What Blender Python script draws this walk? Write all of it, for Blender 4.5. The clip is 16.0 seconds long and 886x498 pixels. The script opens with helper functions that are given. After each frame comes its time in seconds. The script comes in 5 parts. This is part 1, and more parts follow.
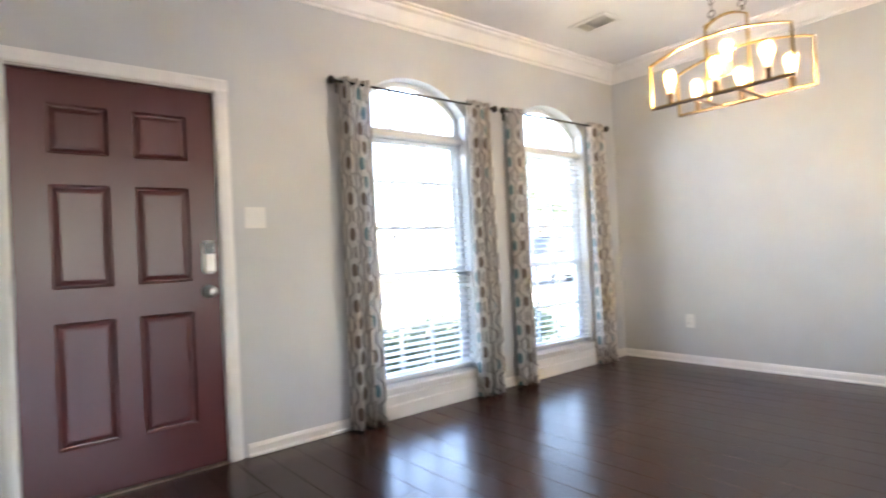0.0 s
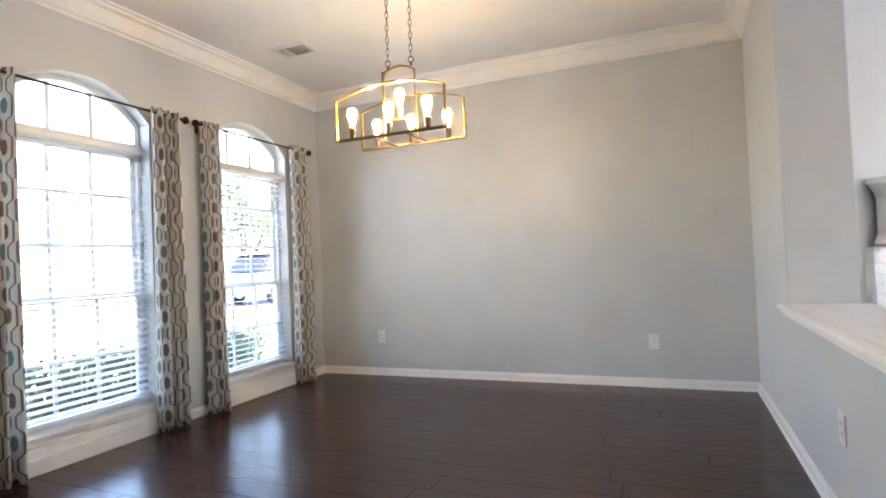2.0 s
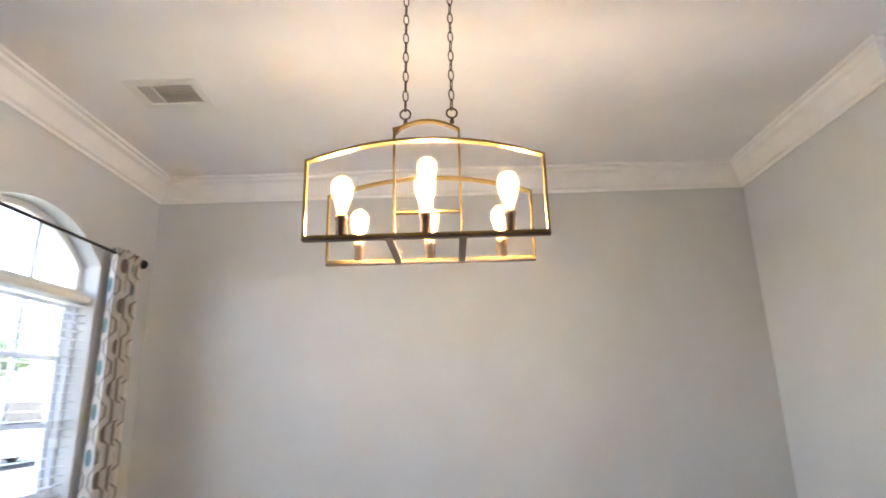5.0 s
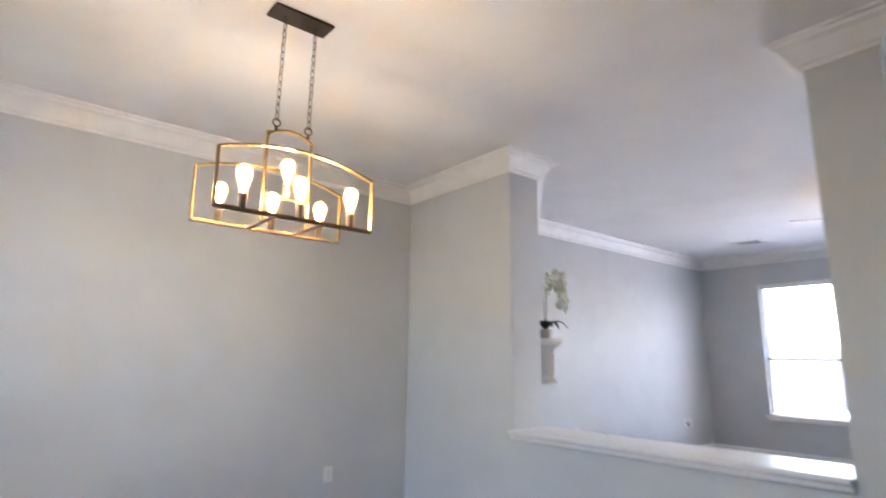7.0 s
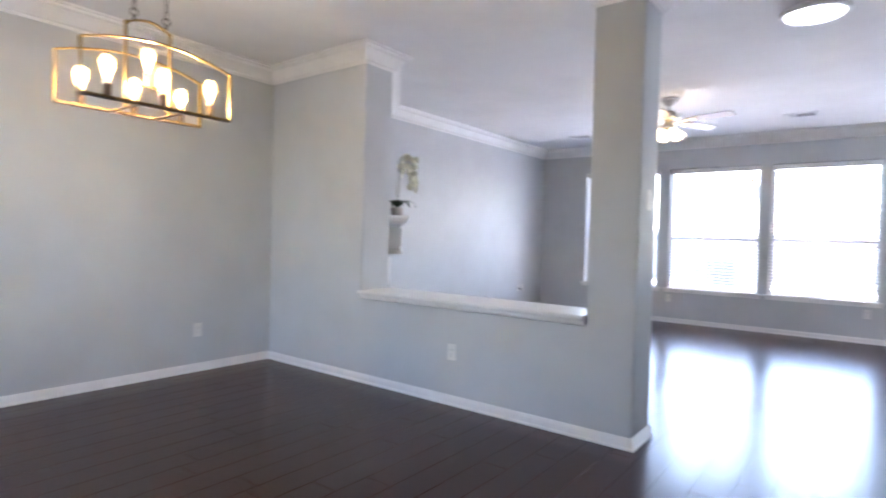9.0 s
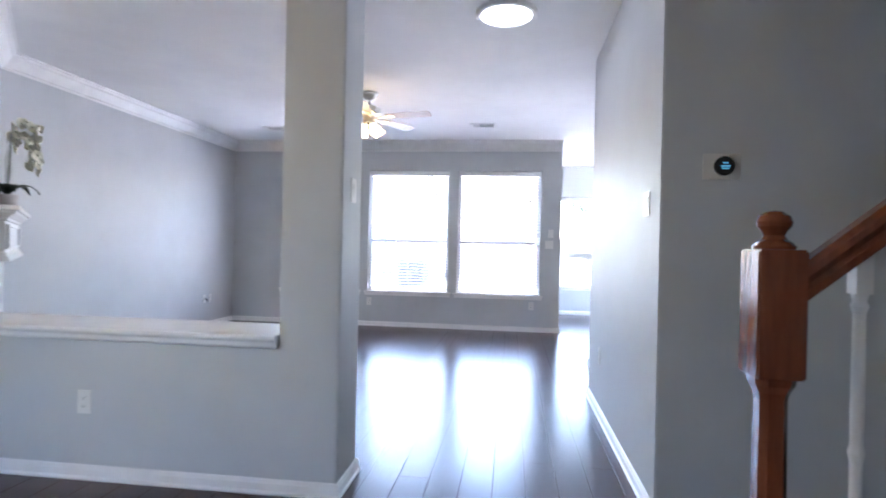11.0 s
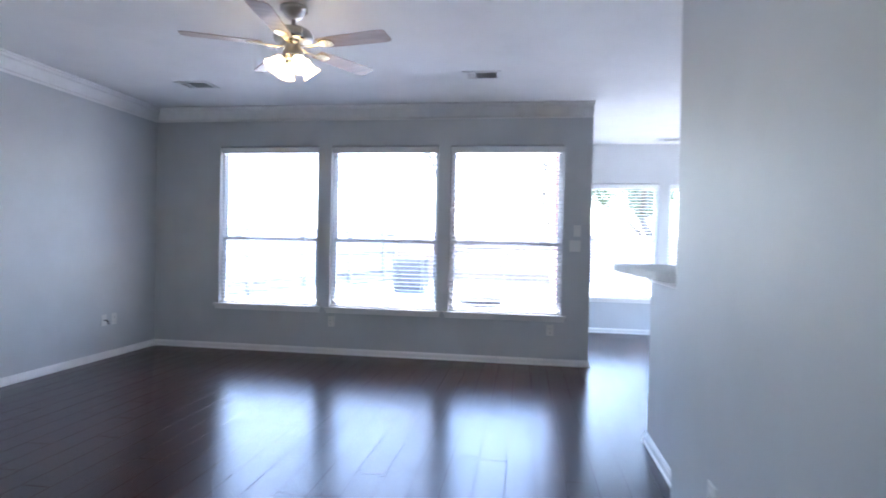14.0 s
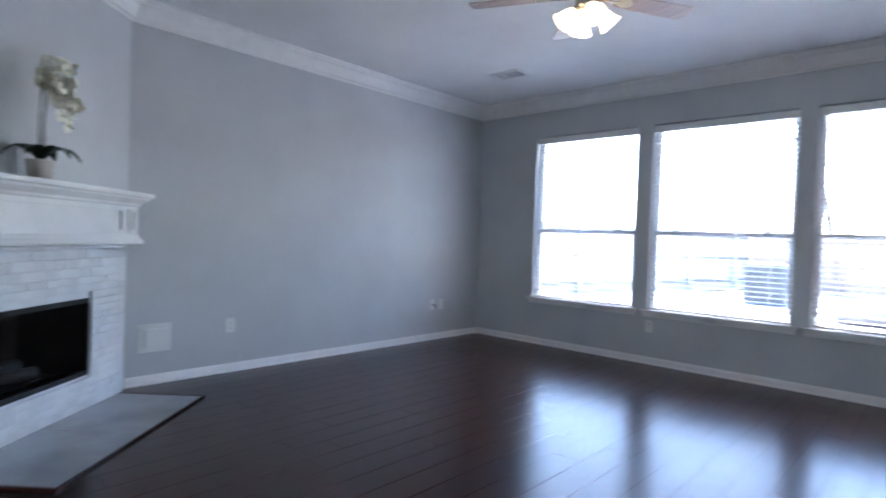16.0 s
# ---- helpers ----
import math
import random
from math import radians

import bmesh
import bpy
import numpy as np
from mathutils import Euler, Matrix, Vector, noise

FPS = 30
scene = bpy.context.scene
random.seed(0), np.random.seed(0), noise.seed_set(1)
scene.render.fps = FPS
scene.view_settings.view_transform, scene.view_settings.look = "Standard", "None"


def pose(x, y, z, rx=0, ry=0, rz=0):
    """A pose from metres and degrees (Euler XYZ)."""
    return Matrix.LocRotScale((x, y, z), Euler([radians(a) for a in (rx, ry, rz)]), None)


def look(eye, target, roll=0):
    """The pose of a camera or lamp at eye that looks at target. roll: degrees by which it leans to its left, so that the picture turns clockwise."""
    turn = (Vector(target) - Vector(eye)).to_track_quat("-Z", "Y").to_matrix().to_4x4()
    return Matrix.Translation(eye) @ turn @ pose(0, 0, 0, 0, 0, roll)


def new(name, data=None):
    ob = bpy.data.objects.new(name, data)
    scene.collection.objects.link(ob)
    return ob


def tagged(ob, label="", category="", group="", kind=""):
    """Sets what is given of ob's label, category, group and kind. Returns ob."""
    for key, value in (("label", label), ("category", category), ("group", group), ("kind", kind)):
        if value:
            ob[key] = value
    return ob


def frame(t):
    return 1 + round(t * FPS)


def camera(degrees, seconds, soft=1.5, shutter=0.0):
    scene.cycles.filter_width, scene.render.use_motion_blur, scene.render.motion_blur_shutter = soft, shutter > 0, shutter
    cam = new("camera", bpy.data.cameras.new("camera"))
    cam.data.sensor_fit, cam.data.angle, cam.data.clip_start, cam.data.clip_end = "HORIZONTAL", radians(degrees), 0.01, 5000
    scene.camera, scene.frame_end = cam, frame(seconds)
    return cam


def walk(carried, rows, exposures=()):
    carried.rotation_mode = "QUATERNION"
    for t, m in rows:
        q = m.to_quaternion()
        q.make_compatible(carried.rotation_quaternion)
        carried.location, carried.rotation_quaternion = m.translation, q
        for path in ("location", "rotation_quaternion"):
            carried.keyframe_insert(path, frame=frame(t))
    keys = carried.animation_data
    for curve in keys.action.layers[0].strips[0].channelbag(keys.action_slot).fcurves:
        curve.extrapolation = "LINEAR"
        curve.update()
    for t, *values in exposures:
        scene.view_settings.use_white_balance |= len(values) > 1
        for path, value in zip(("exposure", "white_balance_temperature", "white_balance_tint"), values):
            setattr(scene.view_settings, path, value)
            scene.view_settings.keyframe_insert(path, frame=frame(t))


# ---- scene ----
cam = camera(77.5, 16.0, soft=1.8, shutter=0.5)
PATH = [
    (0, (0.452, 0.324, 1.054), (-0.812, -1.226, 1.077), -2.9),
    (0.5, (0.449, 0.368, 1.026), (-1.064, -0.939, 1.057), -3.0),
    (1, (0.389, 0.493, 1.028), (-1.284, -0.603, 1.055), -2.8),
    (1.5, (0.38, 0.522, 1.067), (-1.42, -0.35, 1.086), -2.6),
    (2, (0.385, 0.52, 1.07), (-1.461, -0.247, 1.111), -2.5),
    (2.5, (0.295, 0.404, 1.104), (-1.551, -0.358, 1.227), -2.3),
    (3, (0.053, 0.236, 1.168), (-1.781, -0.521, 1.416), -2.1),
    (5.5, (-0.925, -1.103, 1.355), (-2.813, -0.76, 1.919), -1.0),
    (6, (-0.775, -1.346, 1.319), (-2.538, -0.589, 1.882), -0.1),
    (6.5, (-0.538, -1.587, 1.296), (-2.189, -0.568, 1.779), 0.9),
    (7, (-0.268, -1.838, 1.23), (-1.781, -0.589, 1.622), 0.7),
    (7.5, (-0.011, -1.989, 1.187), (-1.443, -0.609, 1.398), 0.7),
    (8, (0.14, -2.107, 1.174), (-1.3, -0.72, 1.223), 1.0),
    (8.5, (0.231, -2.156, 1.184), (-1.195, -0.753, 1.16), 1.1),
    (9, (0.289, -2.144, 1.217), (-0.927, -0.556, 1.173), 1.5),
    (9.5, (0.284, -2.038, 1.24), (-0.613, -0.251, 1.198), 1.6),
    (10, (0.204, -1.936, 1.223), (-0.416, -0.034, 1.196), 1.4),
    (12.5, (-0.04, -0.337, 1.185), (-0.115, 1.662, 1.189), 1.6),
    (13, (0.0, 0.004, 1.188), (-0.09, 2.001, 1.194), 1.3),
    (13.5, (0.023, 0.351, 1.235), (-0.112, 2.346, 1.234), 1.3),
    (14, (0.044, 0.72, 1.288), (-0.248, 2.699, 1.263), 1.2),
    (14.5, (0.0, 0.987, 1.238), (-0.514, 2.92, 1.211), 1.4),
    (15, (-0.06, 1.215, 1.24), (-0.738, 3.096, 1.207), 1.3),
    (15.5, (-0.044, 1.302, 1.234), (-1.06, 3.024, 1.191), 1.4),
    (16, (0.08, 1.345, 1.161), (-1.28, 2.81, 1.122), 2.0),
]
walk(cam, [(t, look(eye, target, roll)) for t, eye, target, roll in PATH], exposures=[(0, 5.24, 6600, 19), (0.5, 5.24, 6600, 19), (2, 4.92, 6600, 19), (3, 4.73, 6650, 19), (5.5, 4.82, 6300, 21), (6.5, 4.83, 6150, 21), (7, 4.68, 6120, 21), (8, 4.76, 6050, 22), (10, 4.66, 5850, 20), (10.2, 4.7, 5830, 20), (12.5, 4.22, 5680, 19), (14, 3.85, 5580, 17), (15, 3.62, 5530, 15), (16, 3.72, 5500, 15)])

# ---- world, sun, exposure ----
world = bpy.data.worlds.new("sky")
scene.world = world
world.use_nodes = True
wn = world.node_tree.nodes
sky = wn.new("ShaderNodeTexSky")
sky.sky_type, sky.sun_disc = "NISHITA", False
sky.sun_elevation, sky.sun_rotation = radians(66.0), radians(336.8)
sky.air_density, sky.dust_density, sky.ozone_density = 1.2, 1.2, 1.0
wn["Background"].inputs["Strength"].default_value = 0.15
world.node_tree.links.new(sky.outputs[0], wn["Background"].inputs["Color"])

sun = new("sun", bpy.data.lights.new("sun", "SUN"))
sun.data.energy, sun.data.angle, sun.data.color = 4.0, radians(0.6), (1.0, 0.96, 0.9)
sun.matrix_world = look((-15, 35, 85.5), (0, 0, 0))


# ---- materials ----
def material(name, color, rough=0.5, metal=0.0, vary=0.06, scale=6.0, bump=0.1, fine=120.0, coat=0.0, dirt=None, stretch=(1, 1, 1)):
    """A painted or plain surface: two scales of tone, fine relief, uneven gloss."""
    m = bpy.data.materials.new(name)
    m.use_nodes = True
    n, l = m.node_tree.nodes, m.node_tree.links
    b = n["Principled BSDF"]
    co = n.new("ShaderNodeTexCoord")
    mp = n.new("ShaderNodeMapping")
    mp.inputs["Scale"].default_value = stretch
    l.new(co.outputs["Object"], mp.inputs["Vector"])
    big, small = n.new("ShaderNodeTexNoise"), n.new("ShaderNodeTexNoise")
    big.inputs["Scale"].default_value, big.inputs["Detail"].default_value = scale, 3
    small.inputs["Scale"].default_value, small.inputs["Detail"].default_value = fine, 2
    l.new(mp.outputs[0], big.inputs["Vector"])
    l.new(mp.outputs[0], small.inputs["Vector"])
    mix = n.new("ShaderNodeMix")
    mix.data_type = "RGBA"
    dark = dirt or tuple(c * (1 - 2 * vary) for c in color)
    light = tuple(min(1, c * (1 + vary)) for c in color)
    mix.inputs["A"].default_value, mix.inputs["B"].default_value = (*dark, 1), (*light, 1)
    ramp = n.new("ShaderNodeMapRange")
    ramp.inputs["From Min"].default_value, ramp.inputs["From Max"].default_value = 0.3, 0.6
    l.new(big.outputs["Fac"], ramp.inputs["Value"])
    l.new(ramp.outputs[0], mix.inputs["Factor"])
    l.new(mix.outputs["Result"], b.inputs["Base Color"])
    rr = n.new("ShaderNodeMapRange")
    rr.inputs["To Min"].default_value, rr.inputs["To Max"].default_value = rough * 0.85, min(1, rough * 1.15)
    l.new(big.outputs["Fac"], rr.inputs["Value"])
    l.new(rr.outputs[0], b.inputs["Roughness"])
    b.inputs["Metallic"].default_value = metal
    b.inputs["Coat Weight"].default_value = coat
    if bump:
        bp = n.new("ShaderNodeBump")
        bp.inputs["Strength"].default_value, bp.inputs["Distance"].default_value = bump, 0.002
        l.new(small.outputs["Fac"], bp.inputs["Height"])
        l.new(bp.outputs[0], b.inputs["Normal"])
    return m


def glow(name, color, strength):
    m = bpy.data.materials.new(name)
    m.use_nodes = True
    b = m.node_tree.nodes["Principled BSDF"]
    b.inputs["Base Color"].default_value = (*color, 1)
    b.inputs["Emission Color"].default_value = (*color, 1)
    b.inputs["Emission Strength"].default_value = strength
    b.inputs["Roughness"].default_value = 0.3
    return m


def bulb_glass(name, color, strength):
    """Tinted bulb glass with its own faint emission, painting the halo round the filament."""
    m = bpy.data.materials.new(name)
    m.use_nodes = True
    n, l = m.node_tree.nodes, m.node_tree.links
    b = n["Principled BSDF"]
    b.inputs["Base Color"].default_value = (*color, 1)
    b.inputs["Emission Color"].default_value = (*color, 1)
    b.inputs["Emission Strength"].default_value = strength
    b.inputs["Roughness"].default_value = 0.05
    clear, mix = n.new("ShaderNodeBsdfTransparent"), n.new("ShaderNodeMixShader")
    clear.inputs[0].default_value = (1.0, 0.95, 0.85, 1)
    mix.inputs[0].default_value = 0.35
    l.new(clear.outputs[0], mix.inputs[1])
    l.new(b.outputs[0], mix.inputs[2])
    l.new(mix.outputs[0], n["Material Output"].inputs["Surface"])
    return m


def glass(name, tint=(0.98, 0.985, 0.98)):
    m = bpy.data.materials.new(name)
    m.use_nodes = True
    n, l = m.node_tree.nodes, m.node_tree.links
    clear, gloss, both, fres = n.new("ShaderNodeBsdfTransparent"), n.new("ShaderNodeBsdfGlossy"), n.new("ShaderNodeMixShader"), n.new("ShaderNodeLayerWeight")
    clear.inputs[0].default_value = (*tint, 1)
    gloss.inputs["Roughness"].default_value = 0.01
    power, part = n.new("ShaderNodeMath"), n.new("ShaderNodeMath")
    fres.inputs["Blend"].default_value = 0.5
    power.operation, power.inputs[1].default_value = "POWER", 5.0
    part.operation, part.inputs[1].default_value, part.inputs[2].default_value = "MULTIPLY_ADD", 0.8, 0.02
    l.new(fres.outputs["Facing"], power.inputs[0])
    l.new(power.outputs[0], part.inputs[0])
    l.new(part.outputs[0], both.inputs[0])
    l.new(clear.outputs[0], both.inputs[1])
    l.new(gloss.outputs[0], both.inputs[2])
    l.new(both.outputs[0], n["Material Output"].inputs["Surface"])
    return m


def wood_floor(name):
    m = bpy.data.materials.new(name)
    m.use_nodes = True
    n, l = m.node_tree.nodes, m.node_tree.links
    b = n["Principled BSDF"]
    geo, info, tc = n.new("ShaderNodeNewGeometry"), n.new("ShaderNodeObjectInfo"), n.new("ShaderNodeTexCoord")
    add, frac = n.new("ShaderNodeMath"), n.new("ShaderNodeMath")
    add.operation, frac.operation = "ADD", "FRACT"
    l.new(geo.outputs["Random Per Island"], add.inputs[0])
    l.new(info.outputs["Random"], add.inputs[1])
    l.new(add.outputs[0], frac.inputs[0])
    off = n.new("ShaderNodeVectorMath")
    off.operation = "ADD"
    comb = n.new("ShaderNodeCombineXYZ")
    mul = n.new("ShaderNodeMath")
    mul.operation, mul.inputs[1].default_value = "MULTIPLY", 37.0
    l.new(frac.outputs[0], mul.inputs[0])
    l.new(mul.outputs[0], comb.inputs[0])
    l.new(mul.outputs[0], comb.inputs[1])
    l.new(tc.outputs["Object"], off.inputs[0])
    l.new(comb.outputs[0], off.inputs[1])
    mp = n.new("ShaderNodeMapping")
    mp.inputs["Scale"].default_value = (30, 2.2, 30)
    l.new(off.outputs[0], mp.inputs["Vector"])
    grain, cloud = n.new("ShaderNodeTexNoise"), n.new("ShaderNodeTexNoise")
    grain.inputs["Scale"].default_value, grain.inputs["Detail"].default_value, grain.inputs["Roughness"].default_value = 2.0, 7, 0.6
    cloud.inputs["Scale"].default_value, cloud.inputs["Detail"].default_value = 2.5, 2
    l.new(mp.outputs[0], grain.inputs["Vector"])
    l.new(off.outputs[0], cloud.inputs["Vector"])
    ramp = n.new("ShaderNodeValToRGB")
    e = ramp.color_ramp.elements
    e[0].position, e[0].color = 0.3, (0.027, 0.0090, 0.0066, 1)
    e[1].position, e[1].color = 0.75, (0.060, 0.0225, 0.0160, 1)
    l.new(grain.outputs["Fac"], ramp.inputs[0])
    tone = n.new("ShaderNodeHueSaturation")
    vr = n.new("ShaderNodeMapRange")
    vr.inputs["To Min"].default_value, vr.inputs["To Max"].default_value = 0.8, 1.2
    l.new(frac.outputs[0], vr.inputs["Value"])
    l.new(vr.outputs[0], tone.inputs["Value"])
    l.new(ramp.outputs[0], tone.inputs["Color"])
    l.new(tone.outputs[0], b.inputs["Base Color"])
    rr = n.new("ShaderNodeMapRange")
    rr.inputs["To Min"].default_value, rr.inputs["To Max"].default_value = 0.20, 0.29
    l.new(cloud.outputs["Fac"], rr.inputs["Value"])
    l.new(rr.outputs[0], b.inputs["Roughness"])
    b.inputs["Specular IOR Level"].default_value = 0.36
    b.inputs["Coat Weight"].default_value, b.inputs["Coat Roughness"].default_value = 0.05, 0.16
    bp = n.new("ShaderNodeBump")
    bp.inputs["Strength"].default_value, bp.inputs["Distance"].default_value = 0.07, 0.001
    l.new(grain.outputs["Fac"], bp.inputs["Height"])
    bp2 = n.new("ShaderNodeBump")
    bp2.inputs["Strength"].default_value, bp2.inputs["Distance"].default_value = 0.03, 0.006
    l.new(cloud.outputs["Fac"], bp2.inputs["Height"])
    l.new(bp.outputs[0], bp2.inputs["Normal"])
    l.new(bp2.outputs[0], b.inputs["Normal"])
    return m


def fabric_chain(name):
    """Off-white linen printed with columns of linked octagons in brown, with teal and taupe ovals in them."""
    m = bpy.data.materials.new(name)
    m.use_nodes = True
    n, l = m.node_tree.nodes, m.node_tree.links
    b = n["Principled BSDF"]

    def mth(op, a, c=None, d=None):
        k = n.new("ShaderNodeMath")
        k.operation = op
        for i, v in enumerate((a, c, d)):
            if v is None:
                continue
            if isinstance(v, (int, float)):
                k.inputs[i].default_value = v
            else:
                l.new(v, k.inputs[i])
        return k.outputs[0]

    uv, sep = n.new("ShaderNodeUVMap"), n.new("ShaderNodeSeparateXYZ")
    uv.uv_map = "cloth"
    l.new(uv.outputs[0], sep.inputs[0])
    U = mth("DIVIDE", sep.outputs[0], 0.125)
    col = mth("FLOOR", U)
    par = mth("MODULO", mth("ABSOLUTE", col), 2.0)
    V = mth("ADD", mth("DIVIDE", sep.outputs[1], 0.22), mth("MULTIPLY", par, 0.5))
    row = mth("FLOOR", V)
    u = mth("ABSOLUTE", mth("SUBTRACT", mth("FRACT", U), 0.5))
    v = mth("ABSOLUTE", mth("SUBTRACT", mth("FRACT", V), 0.5))
    # half-width of the link: broad round the middle, narrow at the joint
    half = mth("MINIMUM", mth("MAXIMUM", mth("SUBTRACT", 0.95, mth("MULTIPLY", v, 2.2)), 0.13), 0.43)
    line = mth("LESS_THAN", mth("ABSOLUTE", mth("SUBTRACT", u, half)), 0.05)
    r2 = mth("ADD", mth("POWER", mth("DIVIDE", u, 0.19), 2.0), mth("POWER", mth("DIVIDE", v, 0.19), 2.0))
    oval = mth("LESS_THAN", r2, 1.0)
    hue = n.new("ShaderNodeTexWhiteNoise")
    hue.noise_dimensions = "1D"
    l.new(mth("ADD", mth("MULTIPLY", col, 7.31), mth("MULTIPLY", mth("MODULO", mth("ABSOLUTE", row), 2.0), 3.17)), hue.inputs["W"])
    pick = mth("GREATER_THAN", hue.outputs["Value"], 0.5)
    oc, ground, full = n.new("ShaderNodeMix"), n.new("ShaderNodeMix"), n.new("ShaderNodeMix")
    for k in (oc, ground, full):
        k.data_type = "RGBA"
    oc.inputs["A"].default_value, oc.inputs["B"].default_value = (0.27, 0.21, 0.18, 1), (0.20, 0.33, 0.36, 1)
    l.new(pick, oc.inputs["Factor"])
    ns = n.new("ShaderNodeTexNoise")
    ns.inputs["Scale"].default_value = 60
    gmix = n.new("ShaderNodeMix")
    gmix.data_type = "RGBA"
    gmix.inputs["A"].default_value, gmix.inputs["B"].default_value = (0.78, 0.75, 0.71, 1), (0.88, 0.85, 0.81, 1)
    l.new(ns.outputs["Fac"], gmix.inputs["Factor"])
    l.new(gmix.outputs["Result"], ground.inputs["A"])
    l.new(oc.outputs["Result"], ground.inputs["B"])
    l.new(oval, ground.inputs["Factor"])
    l.new(ground.outputs["Result"], full.inputs["A"])
    full.inputs["B"].default_value = (0.25, 0.21, 0.19, 1)
    l.new(line, full.inputs["Factor"])
    l.new(full.outputs["Result"], b.inputs["Base Color"])
    b.inputs["Roughness"].default_value = 0.9
    wv = n.new("ShaderNodeTexNoise")
    wv.inputs["Scale"].default_value = 900
    bp = n.new("ShaderNodeBump")
    bp.inputs["Strength"].default_value, bp.inputs["Distance"].default_value = 0.3, 0.001
    l.new(wv.outputs["Fac"], bp.inputs["Height"])
    l.new(bp.outputs[0], b.inputs["Normal"])
    tr, mixs = n.new("ShaderNodeBsdfTranslucent"), n.new("ShaderNodeMixShader")
    l.new(full.outputs["Result"], tr.inputs["Color"])
    mixs.inputs[0].default_value = 0.55
    l.new(b.outputs[0], mixs.inputs[1])
    l.new(tr.outputs[0], mixs.inputs[2])
    l.new(mixs.outputs[0], n["Material Output"].inputs["Surface"])
    return m


WALL = material("grey_wall_paint", (0.57, 0.58, 0.583), 0.55, vary=0.02, scale=2.5, bump=0.25, fine=260)
CEIL = material("ceiling_paint", (0.84, 0.83, 0.815), 0.8, vary=0.02, scale=2, bump=0.3, fine=200)
TRIM = material("white_trim_paint", (0.84, 0.83, 0.81), 0.35, vary=0.02, scale=8, bump=0.05, fine=90)
PLASTIC = material("white_plastic", (0.78, 0.77, 0.74), 0.35, vary=0.02, bump=0.0)
DARKPLASTIC = material("black_plastic", (0.02, 0.02, 0.022), 0.25, bump=0.0)
FLOOR = wood_floor("dark_floorboards")
SUBFLOOR = material("joint_shadow", (0.018, 0.009, 0.007), 0.9)
DOORPAINT = material("oxblood_door_paint", (0.088, 0.0165, 0.0165), 0.30, vary=0.02, scale=1.5, bump=0.15, fine=60, stretch=(4, 4, 0.6))
GOLD = material("brushed_gold", (0.66, 0.45, 0.13), 0.33, metal=1.0, vary=0.1, bump=0.05)
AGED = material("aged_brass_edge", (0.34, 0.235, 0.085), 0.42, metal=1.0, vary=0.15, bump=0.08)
IRONBROWN = material("oil_rubbed_iron", (0.075, 0.058, 0.045), 0.45, metal=0.7, vary=0.2, bump=0.1)
BRONZE = material("dark_bronze", (0.22, 0.165, 0.125), 0.42, metal=0.85, vary=0.2, bump=0.1)
BLACKIRON = material("black_iron", (0.022, 0.02, 0.019), 0.45, metal=0.6, vary=0.2, bump=0.1)
# nickel of the fan arms, yellowed to paint in the lamps' reflection
WARMNICKEL = material("lamplit_nickel_tone", (0.60, 0.50, 0.30), 0.25, metal=1.0, vary=0.08, bump=0.03)
NICKEL = material("brushed_nickel", (0.55, 0.53, 0.50), 0.28, metal=1.0, vary=0.08, bump=0.03)
BULB = glow("filament_glow", (1.0, 0.85, 0.61), 15.5)
AMBER = bulb_glass("amber_halo_glass", (1.0, 0.62, 0.20), 0.10)
SHADE = glow("frosted_shade_glow", (1.0, 0.74, 0.36), 0.6)
DISC = glow("flush_light_glow", (0.92, 0.96, 1.0), 0.8)
SCREEN = glow("thermostat_screen", (0.10, 0.40, 0.60), 0.03)
GLASS = glass("window_glass")
# grey tint added to the front panes to hold back daylight
DIMGLASS = glass("dimming_window_glass", (0.74, 0.76, 0.77))
VINYL = material("white_window_vinyl", (0.70, 0.72, 0.74), 0.35, vary=0.02, bump=0.02)
SLAT = material("white_slat", (0.80, 0.80, 0.79), 0.4, vary=0.02, bump=0.03)
CURTAIN = fabric_chain("chain_print_linen")
OAK = material("stained_oak", (0.175, 0.050, 0.020), 0.22, vary=0.13, scale=5, bump=0.15, fine=50, coat=0.4, stretch=(8, 8, 1))
BLADE = material("fan_blade_birch", (0.42, 0.33, 0.29), 0.38, vary=0.1, scale=4, bump=0.05, stretch=(1, 6, 1))
LEDGE = material("white_ledger_stone", (0.78, 0.78, 0.785), 0.5, vary=0.05, scale=7, bump=0.6, fine=60)
MARBLE = material("grey_marble", (0.36, 0.37, 0.385), 0.10, vary=0.09, scale=3.0, bump=0.02)
SOOT = material("sooty_firebrick", (0.018, 0.016, 0.015), 0.85, vary=0.3, bump=0.5, fine=40)
SLATE = material("vent_grey", (0.60, 0.59, 0.57), 0.6, bump=0.0)
# white petals, yellowed to carry the fan's warm light
PETAL = material("orchid_petal", (0.85, 0.83, 0.68), 0.6, vary=0.08, scale=30, bump=0.05)
LEAF = material("orchid_leaf", (0.012, 0.03, 0.012), 0.35, vary=0.2, bump=0.05)
STEM = material("orchid_stem", (0.06, 0.07, 0.03), 0.6, bump=0.1)
POT = material("stone_pot", (0.52, 0.48, 0.45), 0.6, vary=0.1, bump=0.2)
BRICK = material("red_brick", (0.30, 0.12, 0.085), 0.85, vary=0.25, scale=5, bump=0.5, fine=60)
MORTAR = material("mortar", (0.6, 0.58, 0.56), 0.9, bump=0.4)
FENCE = material("weathered_fence", (0.47, 0.44, 0.40), 0.85, vary=0.15, scale=4, bump=0.4, stretch=(5, 5, 0.6))
CEDAR = material("reddish_cedar_boards", (0.37, 0.27, 0.23), 0.85, vary=0.2, scale=4, bump=0.4, stretch=(5, 5, 0.6))
